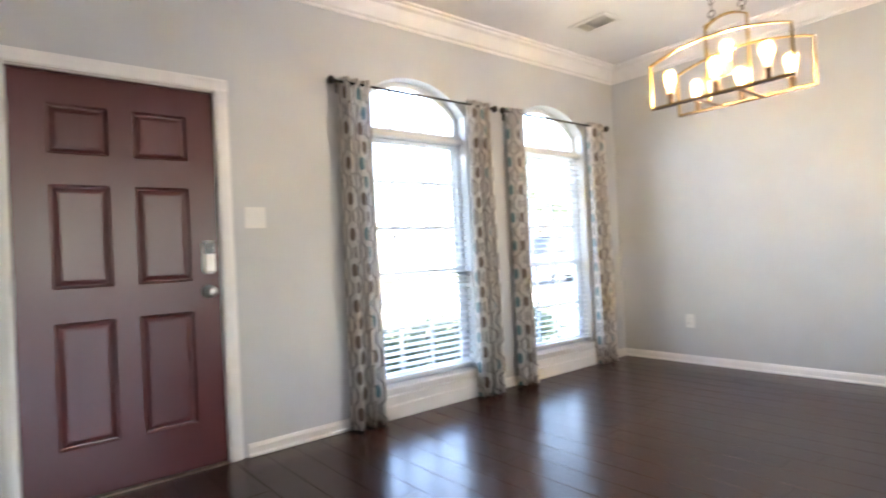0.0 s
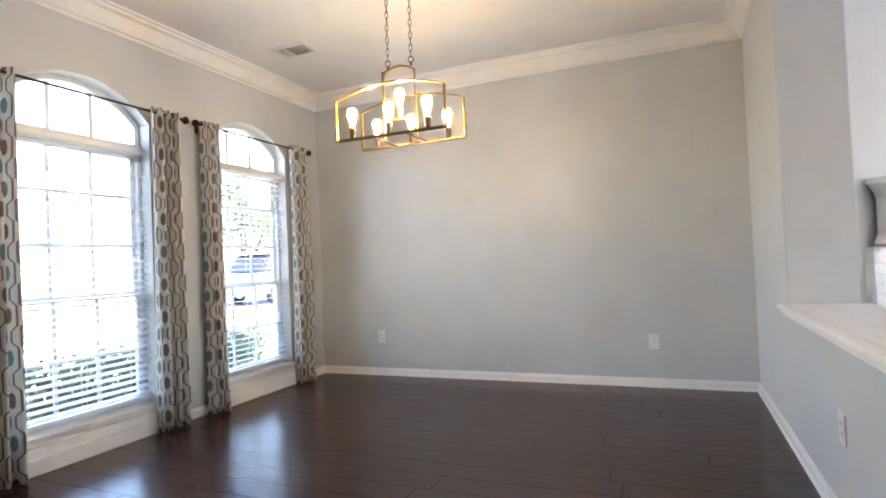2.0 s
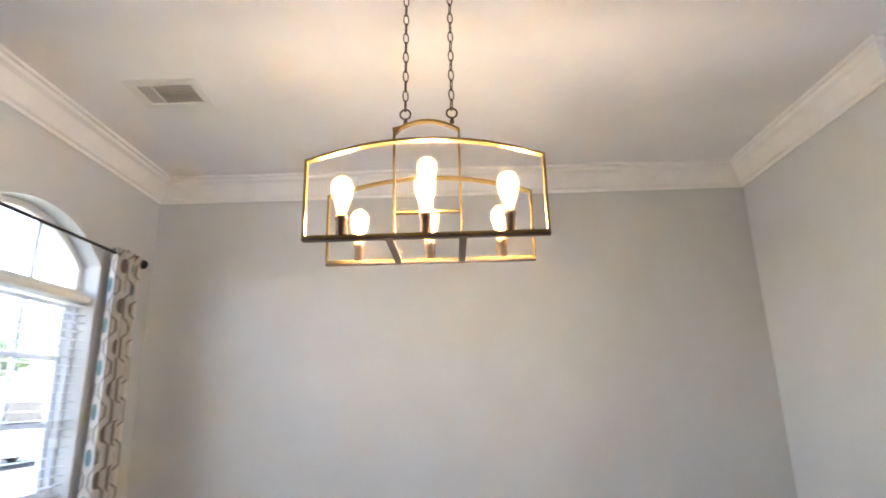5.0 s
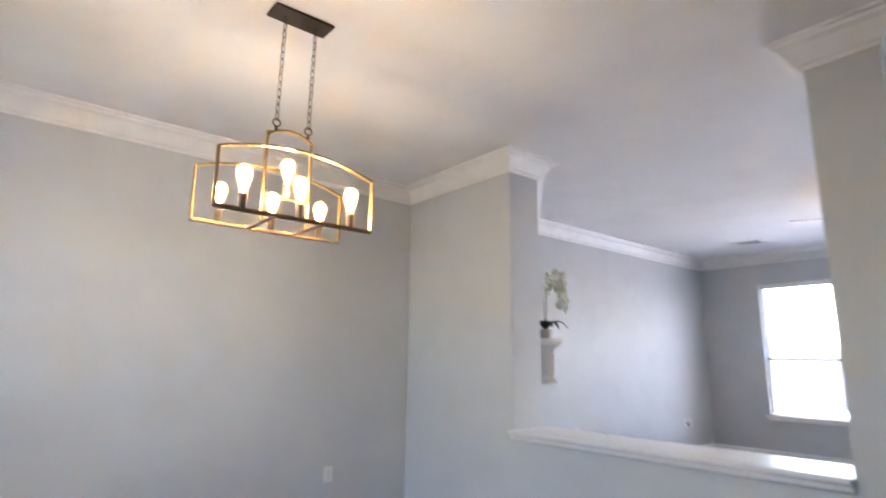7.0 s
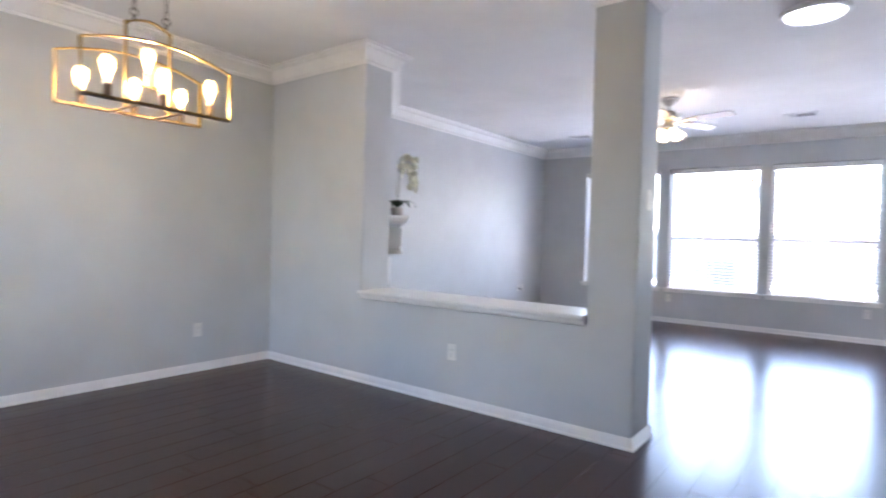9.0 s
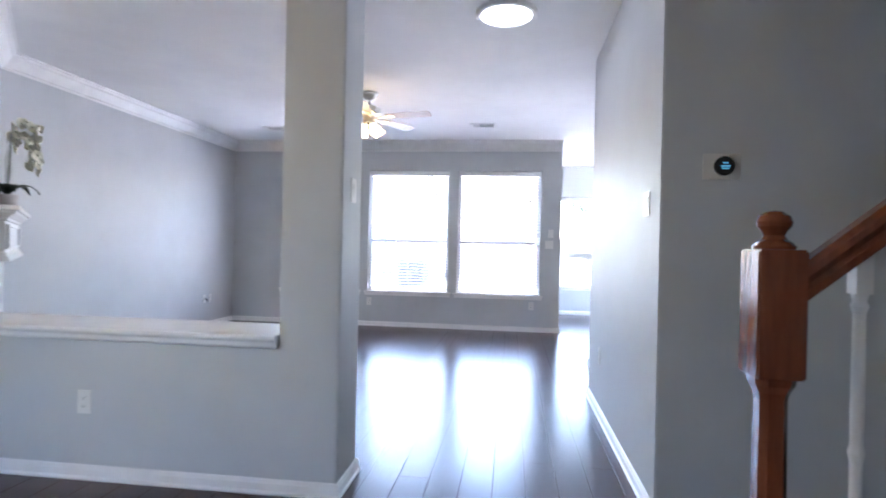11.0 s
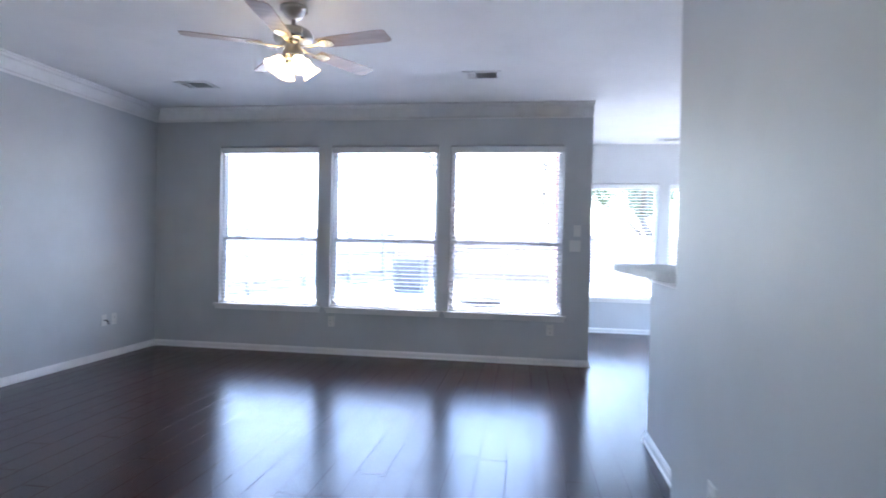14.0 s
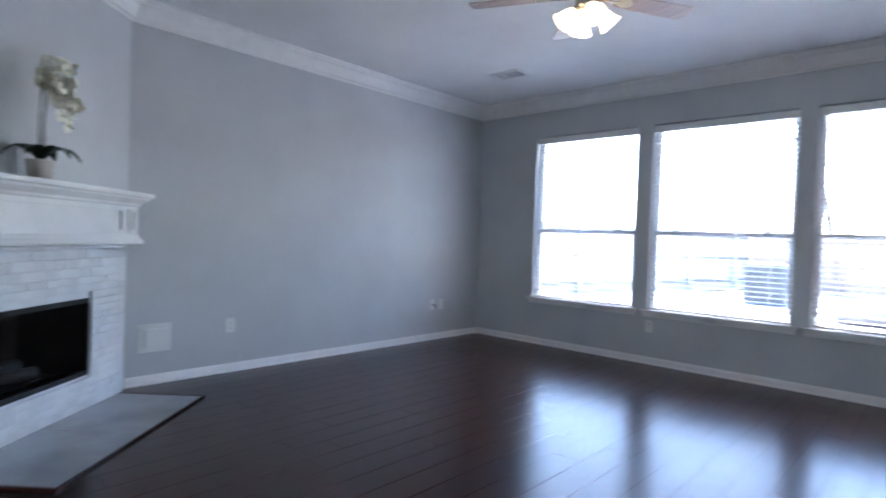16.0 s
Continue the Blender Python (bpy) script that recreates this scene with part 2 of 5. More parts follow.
# same fence wood, darkened so the rails carry their shadow lines
SHADEDRAIL = material("shaded_fence_rails", (0.19, 0.17, 0.15), 0.85, vary=0.2, scale=4, bump=0.3)
METALGREY = material("dark_grey_enamel", (0.07, 0.075, 0.08), 0.5)
CONCRETE = material("pale_concrete", (0.62, 0.61, 0.59), 0.85, vary=0.1, scale=1.5, bump=0.4)
LAWN = material("winter_lawn", (0.12, 0.125, 0.065), 0.95, vary=0.3, scale=2.0, bump=0.8, fine=40)
ASPHALT = material("asphalt", (0.055, 0.055, 0.057), 0.9, vary=0.15, scale=3, bump=0.6)
HEDGE = material("hedge_leaves", (0.12, 0.155, 0.08), 0.7, vary=0.3, scale=9, bump=0.2)
BARK = material("tree_bark", (0.12, 0.095, 0.075), 0.9, vary=0.25, scale=8, bump=0.7, fine=30)
CARPAINT = material("silver_car_paint", (0.42, 0.44, 0.46), 0.2, vary=0.03, bump=0.0, coat=1.0)
TYRE = material("tyre_rubber", (0.02, 0.02, 0.02), 0.8)
STONETOP = material("pale_granite", (0.50, 0.49, 0.48), 0.55, vary=0.06, scale=40, bump=0.02)
ROOF = material("roof_shingle", (0.16, 0.14, 0.13), 0.9, vary=0.2, scale=6, bump=0.6)


# ---- mesh helpers ----
def add_box(bm, x0, x1, y0, y1, z0, z1, m=None):
    v = [bm.verts.new(p) for p in ((x0, y0, z0), (x1, y0, z0), (x1, y1, z0), (x0, y1, z0), (x0, y0, z1), (x1, y0, z1), (x1, y1, z1), (x0, y1, z1))]
    if m is not None:
        for k in v:
            k.co = m @ k.co
    for f in ((3, 2, 1, 0), (4, 5, 6, 7), (0, 1, 5, 4), (1, 2, 6, 5), (2, 3, 7, 6), (3, 0, 4, 7)):
        bm.faces.new([v[i] for i in f])
    return v


def add_prism(bm, pts, a, b, axis="y"):
    """A polygon (in x,z for axis y; y,z for axis x; x,y for axis z) pushed from a to b."""
    def at(p, s):
        return {"y": (p[0], s, p[1]), "x": (s, p[0], p[1]), "z": (p[0], p[1], s)}[axis]
    lo, hi = [bm.verts.new(at(p, a)) for p in pts], [bm.verts.new(at(p, b)) for p in pts]
    bm.faces.new(lo)
    bm.faces.new(hi[::-1])
    n = len(pts)
    for i in range(n):
        bm.faces.new([lo[i], hi[i], hi[(i + 1) % n], lo[(i + 1) % n]])


def add_lathe(bm, profile, seg=20, m=None):
    """Rings (radius, z) turned round the z axis."""
    m = m or Matrix()
    rings = []
    for r, z in profile:
        if r < 1e-5:
            rings.append([bm.verts.new(m @ Vector((0, 0, z)))])
        else:
            rings.append([bm.verts.new(m @ Vector((r * math.cos(2 * math.pi * i / seg), r * math.sin(2 * math.pi * i / seg), z))) for i in range(seg)])
    for p, q in zip(rings, rings[1:]):
        for i in range(seg):
            j = (i + 1) % seg
            if len(p) == 1 and len(q) > 1:
                bm.faces.new([p[0], q[j], q[i]])
            elif len(q) == 1 and len(p) > 1:
                bm.faces.new([p[i], p[j], q[0]])
            elif len(p) > 1:
                bm.faces.new([p[i], p[j], q[j], q[i]])
    return rings


def add_tube(bm, pts, r, seg=8, r_end=None, flat=None):
    """A round bar along points; flat gives a second radius for an oblong section."""
    pts = [Vector(p) for p in pts]
    rings = []
    for i, p in enumerate(pts):
        d = (pts[min(i + 1, len(pts) - 1)] - pts[max(i - 1, 0)]).normalized()
        side = d.cross(Vector((0, 0, 1)))
        if side.length < 0.05:
            side = d.cross(Vector((0, 1, 0)))
        side.normalize()
        up = side.cross(d)
        k = r if r_end is None else r + (r_end - r) * i / max(1, len(pts) - 1)
        rings.append([bm.verts.new(p + side * k * math.cos(2 * math.pi * j / seg) + up * (flat or k) * math.sin(2 * math.pi * j / seg)) for j in range(seg)])
    for p, q in zip(rings, rings[1:]):
        for j in range(seg):
            bm.faces.new([p[j], p[(j + 1) % seg], q[(j + 1) % seg], q[j]])
    bm.faces.new(rings[0][::-1])
    bm.faces.new(rings[-1])


def add_moulding(bm, path, profile, closed=False):
    """A profile (inward, z) run along a path in plan, mitred at corners; inward is to the left of the way."""
    n = len(path)
    P = [Vector(p) for p in path]
    rings = []
    for i in range(n):
        a = (P[i] - P[i - 1]).normalized() if i or closed else None
        b = (P[(i + 1) % n] - P[i]).normalized() if i < n - 1 or closed else None
        a, b = a or b, b or a
        na, nb = Vector((-a.y, a.x)), Vector((-b.y, b.x))
        m = (na + nb)
        m = m / max(0.2, m.dot(na))
        rings.append([bm.verts.new((P[i].x + m.x * o, P[i].y + m.y * o, z)) for o, z in profile])
    k = len(profile)
    for i in range(n if closed else n - 1):
        p, q = rings[i], rings[(i + 1) % n]
        for j in range(k):
            bm.faces.new([p[j], q[j], q[(j + 1) % k], p[(j + 1) % k]])
    if not closed:
        bm.faces.new(rings[0][::-1])
        bm.faces.new(rings[-1])


def done(bm, name, mats, parent=None, bevel=0.0, smooth=False, label="", category="", group="", kind="", seg=2):
    """Closes a bmesh into an object."""
    bmesh.ops.recalc_face_normals(bm, faces=bm.faces)
    if bevel:
        bmesh.ops.bevel(bm, geom=[e for e in bm.edges if len(e.link_faces) == 2 and e.calc_face_angle(0) > 0.6], offset=bevel, segments=seg, affect="EDGES", clamp_overlap=True)
    me = bpy.data.meshes.new(name)
    bm.to_mesh(me)
    bm.free()
    for m in mats if isinstance(mats, (list, tuple)) else [mats]:
        me.materials.append(m)
    if smooth:
        me.shade_smooth() if smooth is True else me.polygons.foreach_set("use_smooth", [True] * len(me.polygons))
    ob = new(name, me)
    ob.parent = parent
    return tagged(ob, label, category, group, kind)


def boxes(name, mat, *dims, **kw):
    bm = bmesh.new()
    for d in dims:
        add_box(bm, *d)
    return done(bm, name, mat, **kw)


def empty(name, m=None, **tags):
    ob = new(name)
    ob.empty_display_size = 0.1
    if m is not None:
        ob.matrix_world = m
    return tagged(ob, **tags)


# ---- plan ----
XL, YF, YB, ZC = -4.27, -2.75, 6.68, 2.77      # inner faces: side wall, front wall, back wall; ceiling
XE, YN, XK = 0.73, 9.1, 3.35                   # end of the back wall, nook's back wall, kitchen side
PY0, PY1 = 1.07, 1.39                         # partition between dining and living
OPL, OPR, PX = -3.015, -1.055, -0.757             # opening in the partition, its free end
HX, HY0, HY1 = 0.692, 1.108, 3.22                # hall wall
XS = 3.6                                       # stair side wall
EXT = 0.18
ST = dict(kind="structure")

# windows: x0, x1, sill, head
FRONT = [(-2.33, -1.40), (-3.76, -2.83)]
FS, FSPRING, FAPEX = 0.20, 2.085, 2.295
BACK = [(-3.46, -2.27), (-2.12, -0.90), (-0.77, 0.44)]
BS, BH = 0.53, 2.34
NOOK = [(0.85, 1.96), (2.10, 3.2)]
NS, NH = 0.52, 2.20
DOORX0, DOORX1, DOORH = -0.50, 0.39, 2.0


def arch(x0, x1, zs, za, k=16):
    """Points of a flat arch from x0 to x1."""
    w, h = (x1 - x0) / 2, za - zs
    r = (w * w + h * h) / (2 * h)
    c, cz = (x0 + x1) / 2, za - r
    a = math.asin(w / r)
    return [(c + r * math.sin(-a + 2 * a * i / k), cz + r * math.cos(-a + 2 * a * i / k)) for i in range(k + 1)]


# front wall: piers, aprons under the windows and the arched heads
bm = bmesh.new()
y0, y1 = YF - EXT, YF
add_box(bm, XL - EXT, FRONT[1][0], y0, y1, -0.2, ZC)
add_box(bm, FRONT[1][1], FRONT[0][0], y0, y1, -0.2, ZC)
add_box(bm, FRONT[0][1], DOORX0 - 0.02, y0, y1, -0.2, ZC)
add_box(bm, DOORX1 + 0.02, XS + EXT, y0, y1, -0.2, ZC)
add_box(bm, DOORX0 - 0.02, DOORX1 + 0.02, y0, y1, DOORH + 0.02, ZC)
for a, b in FRONT:
    add_box(bm, a, b, y0, y1, -0.2, FS - 0.02)
    top = arch(a, b, FSPRING, FAPEX)
    add_prism(bm, [(a, ZC), *top, (b, ZC)], y0, y1)
done(bm, "wall_front", WALL, label="light grey painted front wall with two arched windows", category="wall", **ST)

boxes("wall_side", WALL, (XL - EXT, XL, YF + 0.001, YB + EXT, -0.2, ZC), label="light grey painted side wall", category="wall", **ST)

# back wall with three windows, and the nook behind it
bm = bmesh.new()
xs = [XL + 0.001, *[v for w in BACK for v in w], XE]
for i in range(0, len(xs), 2):
    add_box(bm, xs[i], xs[i + 1], YB, YB + EXT, -0.2, ZC)
for a, b in BACK:
    add_box(bm, a, b, YB, YB + EXT, -0.2, BS - 0.02)
    add_box(bm, a, b, YB, YB + EXT, BH, ZC)
done(bm, "wall_back", WALL, label="grey painted back wall with three tall windows", category="wall", **ST)
boxes("wall_nook_side", WALL, (XE - EXT, XE, YB + EXT + 0.001, YN + EXT, -0.2, ZC), label="grey painted side wall of the breakfast nook", category="wall", **ST)
bm = bmesh.new()
xs = [XE + 0.001, *[v for w in NOOK for v in w], XK + EXT]
for i in range(0, len(xs), 2):
    add_box(bm, xs[i], xs[i + 1], YN, YN + EXT, -0.2, ZC)
for a, b in NOOK:
    add_box(bm, a, b, YN, YN + EXT, -0.2, NS - 0.02)
    add_box(bm, a, b, YN, YN + EXT, NH, ZC)
done(bm, "wall_nook_back", WALL, label="grey painted nook wall with two windows", category="wall", **ST)
# unseen wall set close in, with an opening added to brighten the nook
boxes("wall_kitchen_side", WALL, (XK, XK + EXT, HY1, 6.9, -0.2, ZC), (XK, XK + EXT, 8.6, YN - 0.001, -0.2, ZC), (XK, XK + EXT, 6.9, 8.6, 2.1, ZC), (XK, XK + EXT, 6.9, 8.6, -0.2, 0.0), label="plain grey kitchen wall with an added unseen opening that lights the nook", category="wall", **ST)

# partition: full wall, low wall under the opening, free pillar
bm = bmesh.new()
add_prism(bm, [(XL + 0.001, -0.1), (PX, -0.1), (PX, ZC), (OPR, ZC), (OPR, 0.705), (OPL, 0.705), (OPL, ZC), (XL + 0.001, ZC)], PY0, PY1)
done(bm, "wall_partition", WALL, bevel=0.006, label="grey painted partition with a wide opening above a low wall", category="wall", **ST)
bm = bmesh.new()
prof = [(0, 0.705), (0, 0.76), (0.045, 0.76), (0.052, 0.754), (0.052, 0.742), (0.04, 0.733), (0.03, 0.727), (0.028, 0.708), (0.012, 0.697), (0, 0.692)]
add_box(bm, OPL + 0.002, OPR - 0.002, PY0 - 0.0015, PY1 + 0.0015, 0.706, 0.76)
add_moulding(bm, [(OPR - 0.002, PY0 - 0.002), (OPL + 0.002, PY0 - 0.002)], prof)
add_moulding(bm, [(OPL + 0.002, PY1 + 0.002), (OPR - 0.002, PY1 + 0.002)], prof)
done(bm, "ledge_cap", TRIM, bevel=0.003, label="white moulded wooden cap on the low wall", category="ledge", **ST)

# hall wall, stair-side wall, half wall of the bar
bm = bmesh.new()
add_prism(bm, [(HX, HY0), (XS, HY0), (XS, HY0 + 0.13), (HX + 0.13, HY0 + 0.13), (HX + 0.13, HY1), (HX, HY1)], -0.1, ZC, "z")
done(bm, "wall_hall", WALL, bevel=0.006, label="grey painted wall of the hall and staircase", category="wall", **ST)
boxes("wall_kitchen_front", WALL, (HX + 0.131, XK + EXT, HY1 - 0.13, HY1 - 0.001, -0.1, ZC), label="plain grey wall closing the kitchen", category="wall", **ST)
boxes("wall_stair_side", WALL, (XS, XS + EXT, YF, HY0 + 0.13, -0.2, ZC), label="plain grey wall beside the staircase", category="wall", **ST)

# diagonal chimney breast in the corner
DA, DB = Vector((XL, 2.70)), Vector((OPL - 0.055, PY1 - 0.02))
DL = (DB - DA).length
DU = (DB - DA).normalized()
DN = Vector((-DU.y, DU.x))
DIAG = Matrix(((DU.x, DN.x, 0, DA.x), (DU.y, DN.y, 0, DA.y), (0, 0, 1, 0), (0, 0, 0, 1)))   # x along the wall, y out of it
FBX0, FBX1, FBZ0, FBZ1 = 0.45, 1.33, 0.215, 0.705
bm = bmesh.new()
add_box(bm, 0.002, FBX0, -0.14, 0, -0.1, ZC, DIAG)
add_box(bm, FBX1, DL, -0.14, 0, -0.1, ZC, DIAG)
add_box(bm, FBX0, FBX1, -0.14, 0, -0.1, FBZ0, DIAG)
add_box(bm, FBX0, FBX1, -0.14, 0, FBZ1, ZC, DIAG)
done(bm, "wall_chimney_breast", WALL, label="grey painted diagonal chimney breast", category="wall", **ST)

# ceiling and subfloor
bm = bmesh.new()
add_prism(bm, [(XL - EXT, YF - EXT), (XK + EXT, YF - EXT), (XK + EXT, YN + EXT), (XE - EXT, YN + EXT), (XE - EXT, YB + EXT), (XL - EXT, YB + EXT)], ZC, ZC + 0.15, "z")
done(bm, "ceiling", CEIL, label="white painted ceiling", category="ceiling", **ST)
# unseen roof slab, its eaves deepened to block sky and sun
bm = bmesh.new()
add_prism(bm, [(XL - 0.5, YF - 1.1), (XK + 0.5, YF - 1.1), (XK + 0.5, YN + 0.9), (XE - 0.6, YN + 0.9), (XE - 0.6, YB + 1.0), (XL - 0.5, YB + 1.0)], ZC + 0.16, ZC + 0.4, "z")
done(bm, "roof", ROOF, label="unseen roof slab with deep eaves added to shade the windows", category="roof", **ST)

# crown moulding
CROWN = [(0, 2.625), (0.010, 2.625), (0.014, 2.640), (0.030, 2.650), (0.052, 2.685), (0.075, 2.725), (0.098, 2.738), (0.104, 2.753), (0.122, 2.756), (0.122, ZC), (0, ZC)]
bm = bmesh.new()
add_moulding(bm, [(XE, YB), (XL, YB), tuple(DA), (OPL - 0.063, PY1), (OPL, PY1), (OPL, PY0), (XL, PY0), (XL, YF), (XS, YF)], CROWN)
done(bm, "trim_crown", TRIM, label="white cove crown moulding", category="moulding", **ST)
bm = bmesh.new()
add_moulding(bm, [(OPR, PY1), (PX, PY1), (PX, PY0), (OPR, PY0)], CROWN, closed=True)
done(bm, "trim_crown_pillar", TRIM, label="white crown moulding round the pillar", category="moulding", **ST)

# baseboards
BASE = [(0, 0.0), (0.022, 0.0), (0.024, 0.010), (0.016, 0.019), (0.015, 0.052), (0.011, 0.059), (0.009, 0.066), (0.004, 0.071), (0, 0.071)]
for path in (
    [(XK, YN), (XE, YN), (XE, YB), (XL, YB), tuple(DA)],
    [(OPL, PY1), (PX, PY1), (PX, PY0), (XL, PY0), (XL, YF), (DOORX0 - 0.1, YF)],
    [(XS, HY0), (HX, HY0), (HX, HY1), (HX + 0.13, HY1)],
):
    bm = bmesh.new()
    add_moulding(bm, path, BASE)
    done(bm, "baseboard", TRIM, label="white painted moulded baseboard", category="baseboard", **ST)


# ---- windows ----
def blind(x0, x1, z0, z1, y, tilt, label, group, pitch=0.044, head=0.062):
    """A slatted blind hung between x0 and x1 in front of a window at y."""
    top = empty("window_blind", pose((x0 + x1) / 2, y, z1), label=label, category="blind", group=group)
    w = x1 - x0 - 0.012
    bm = bmesh.new()
    add_box(bm, -w / 2, w / 2, -0.028, 0.028, -head, 0)
    done(bm, "valance", SLAT, parent=top, bevel=0.004)
    bm = bmesh.new()
    add_box(bm, -w / 2, w / 2, -0.025, 0.025, z0 - z1, z0 - z1 + 0.018)
    done(bm, "bottom_rail", SLAT, parent=top, bevel=0.003)
    bm = bmesh.new()
    for cx in (-w * 0.36, 0.0, w * 0.36):
        for s in (-0.024, 0.024):
            add_box(bm, cx - 0.001, cx + 0.001, s - 0.001, s + 0.001, z0 - z1 + 0.01, -0.03)
    done(bm, "ladder_cord", SLAT, parent=top)
    bm = bmesh.new()
    c, s = math.cos(radians(tilt)), math.sin(radians(tilt))
    pts = [(-0.024 * c, -0.024 * s), (0, 0.0035), (0.024 * c, 0.024 * s), (0, -0.0005 + 0.0015)]
    add_prism(bm, [(p[0], p[1]) for p in pts], -w / 2, w / 2, "x")
    first = done(bm, "slat", SLAT, parent=top)
    z = -head - 0.023
    first.location.z = z
    while z - pitch > z0 - z1 + 0.03:
        z -= pitch
        k = new("slat", first.data)
        k.parent = top
        k.location.z = z
    return top


def sash(bm, x0, x1, z0, z1, y, w=0.035, t=0.03):
    add_box(bm, x0, x1, y, y + t, z0, z0 + w)
    add_box(bm, x0, x1, y, y + t, z1 - w, z1)
    add_box(bm, x0, x0 + w, y, y + t, z0 + w, z1 - w)
    add_box(bm, x1 - w, x1, y, y + t, z0 + w, z1 - w)


def stool(name, x0, x1, z, y, s, depth=0.1, horn=0.05, apron=0.045):
    """Inside sill board with a moulded apron; s is the way into the room."""
    bm = bmesh.new()
    a, b = sorted((y + s * 0.0008, y - s * depth))
    add_box(bm, x0 + 0.002, x1 - 0.002, a, b, z - 0.02, z)
    a, b = sorted((y + s * 0.04, y + s * 0.001))
    add_box(bm, x0 - horn, x1 + horn, a, b, z - 0.02, z + 0.001)
    a, b = sorted((y + s * 0.018, y + s * 0.001))
    add_box(bm, x0 - horn + 0.015, x1 + horn - 0.015, a, b, z - 0.02 - apron, z - 0.0205)
    a, b = sorted((y + s * 0.026, y + s * 0.001))
    add_box(bm, x0 - horn + 0.008, x1 + horn - 0.008, a, b, z - 0.034, z - 0.0206)
    return done(bm, name, TRIM, bevel=0.003, label="white painted window sill with apron", category="window sill", **ST)


def pane(name, pts, y, parent, mat=GLASS):
    bm = bmesh.new()
    add_prism(bm, pts, y, y + 0.004)
    ob = done(bm, name, mat, parent=parent)
    ob.visible_shadow = False
    return ob


for i, (a, b) in enumerate(BACK + NOOK):
    nook = i > 2
    y, zs, zh = (YN, NS, NH) if nook else (YB, BS, BH)
    top = empty(f"window_{i + 1}", pose(0, 0, 0), label="white vinyl double-hung window facing the back yard", category="window", group="back yard windows", kind="structure")
    zm = (zs + zh) / 2 - 0.145 if not nook else (zs + zh) / 2
    bm = bmesh.new()
    sash(bm, a + 0.001, b - 0.001, zs, zh - 0.001, y + 0.062, 0.022, 0.06)
    sash(bm, a + 0.022, b - 0.022, zs + 0.022, zm + 0.014, y + 0.069, 0.026, 0.024)
    sash(bm, a + 0.022, b - 0.022, zm - 0.012, zh - 0.022, y + 0.095, 0.026, 0.024)
    add_box(bm, a + 0.0225, b - 0.0225, y + 0.0635, y + 0.0685, zm - 0.026, zm + 0.0135)
    done(bm, "frame", VINYL, parent=top, bevel=0.002)
    bm = bmesh.new()
    for cx in (a + (b - a) * 0.18, a + (b - a) * 0.82):
        add_box(bm, cx - 0.03, cx + 0.03, y + 0.058, y + 0.069, zm + 0.0145, zm + 0.027)
    done(bm, "sash_lock", VINYL, parent=top, bevel=0.002)
    pane("lower_pane", [(a + 0.047, zs + 0.047), (b - 0.047, zs + 0.047), (b - 0.047, zm - 0.011), (a + 0.047, zm - 0.011)], y + 0.079, top)
    pane("upper_pane", [(a + 0.047, zm + 0.013), (b - 0.047, zm + 0.013), (b - 0.047, zh - 0.047), (a + 0.047, zh - 0.047)], y + 0.105, top)
    stool("window_sill", a, b, zs, y, -1, depth=0.061)
    blind(a, b, zs + 0.01, zh - 0.014, y + 0.030, (3, 2, 12, 10, 10)[i], "white horizontal slat blind, lowered with the slats open", "window blinds")

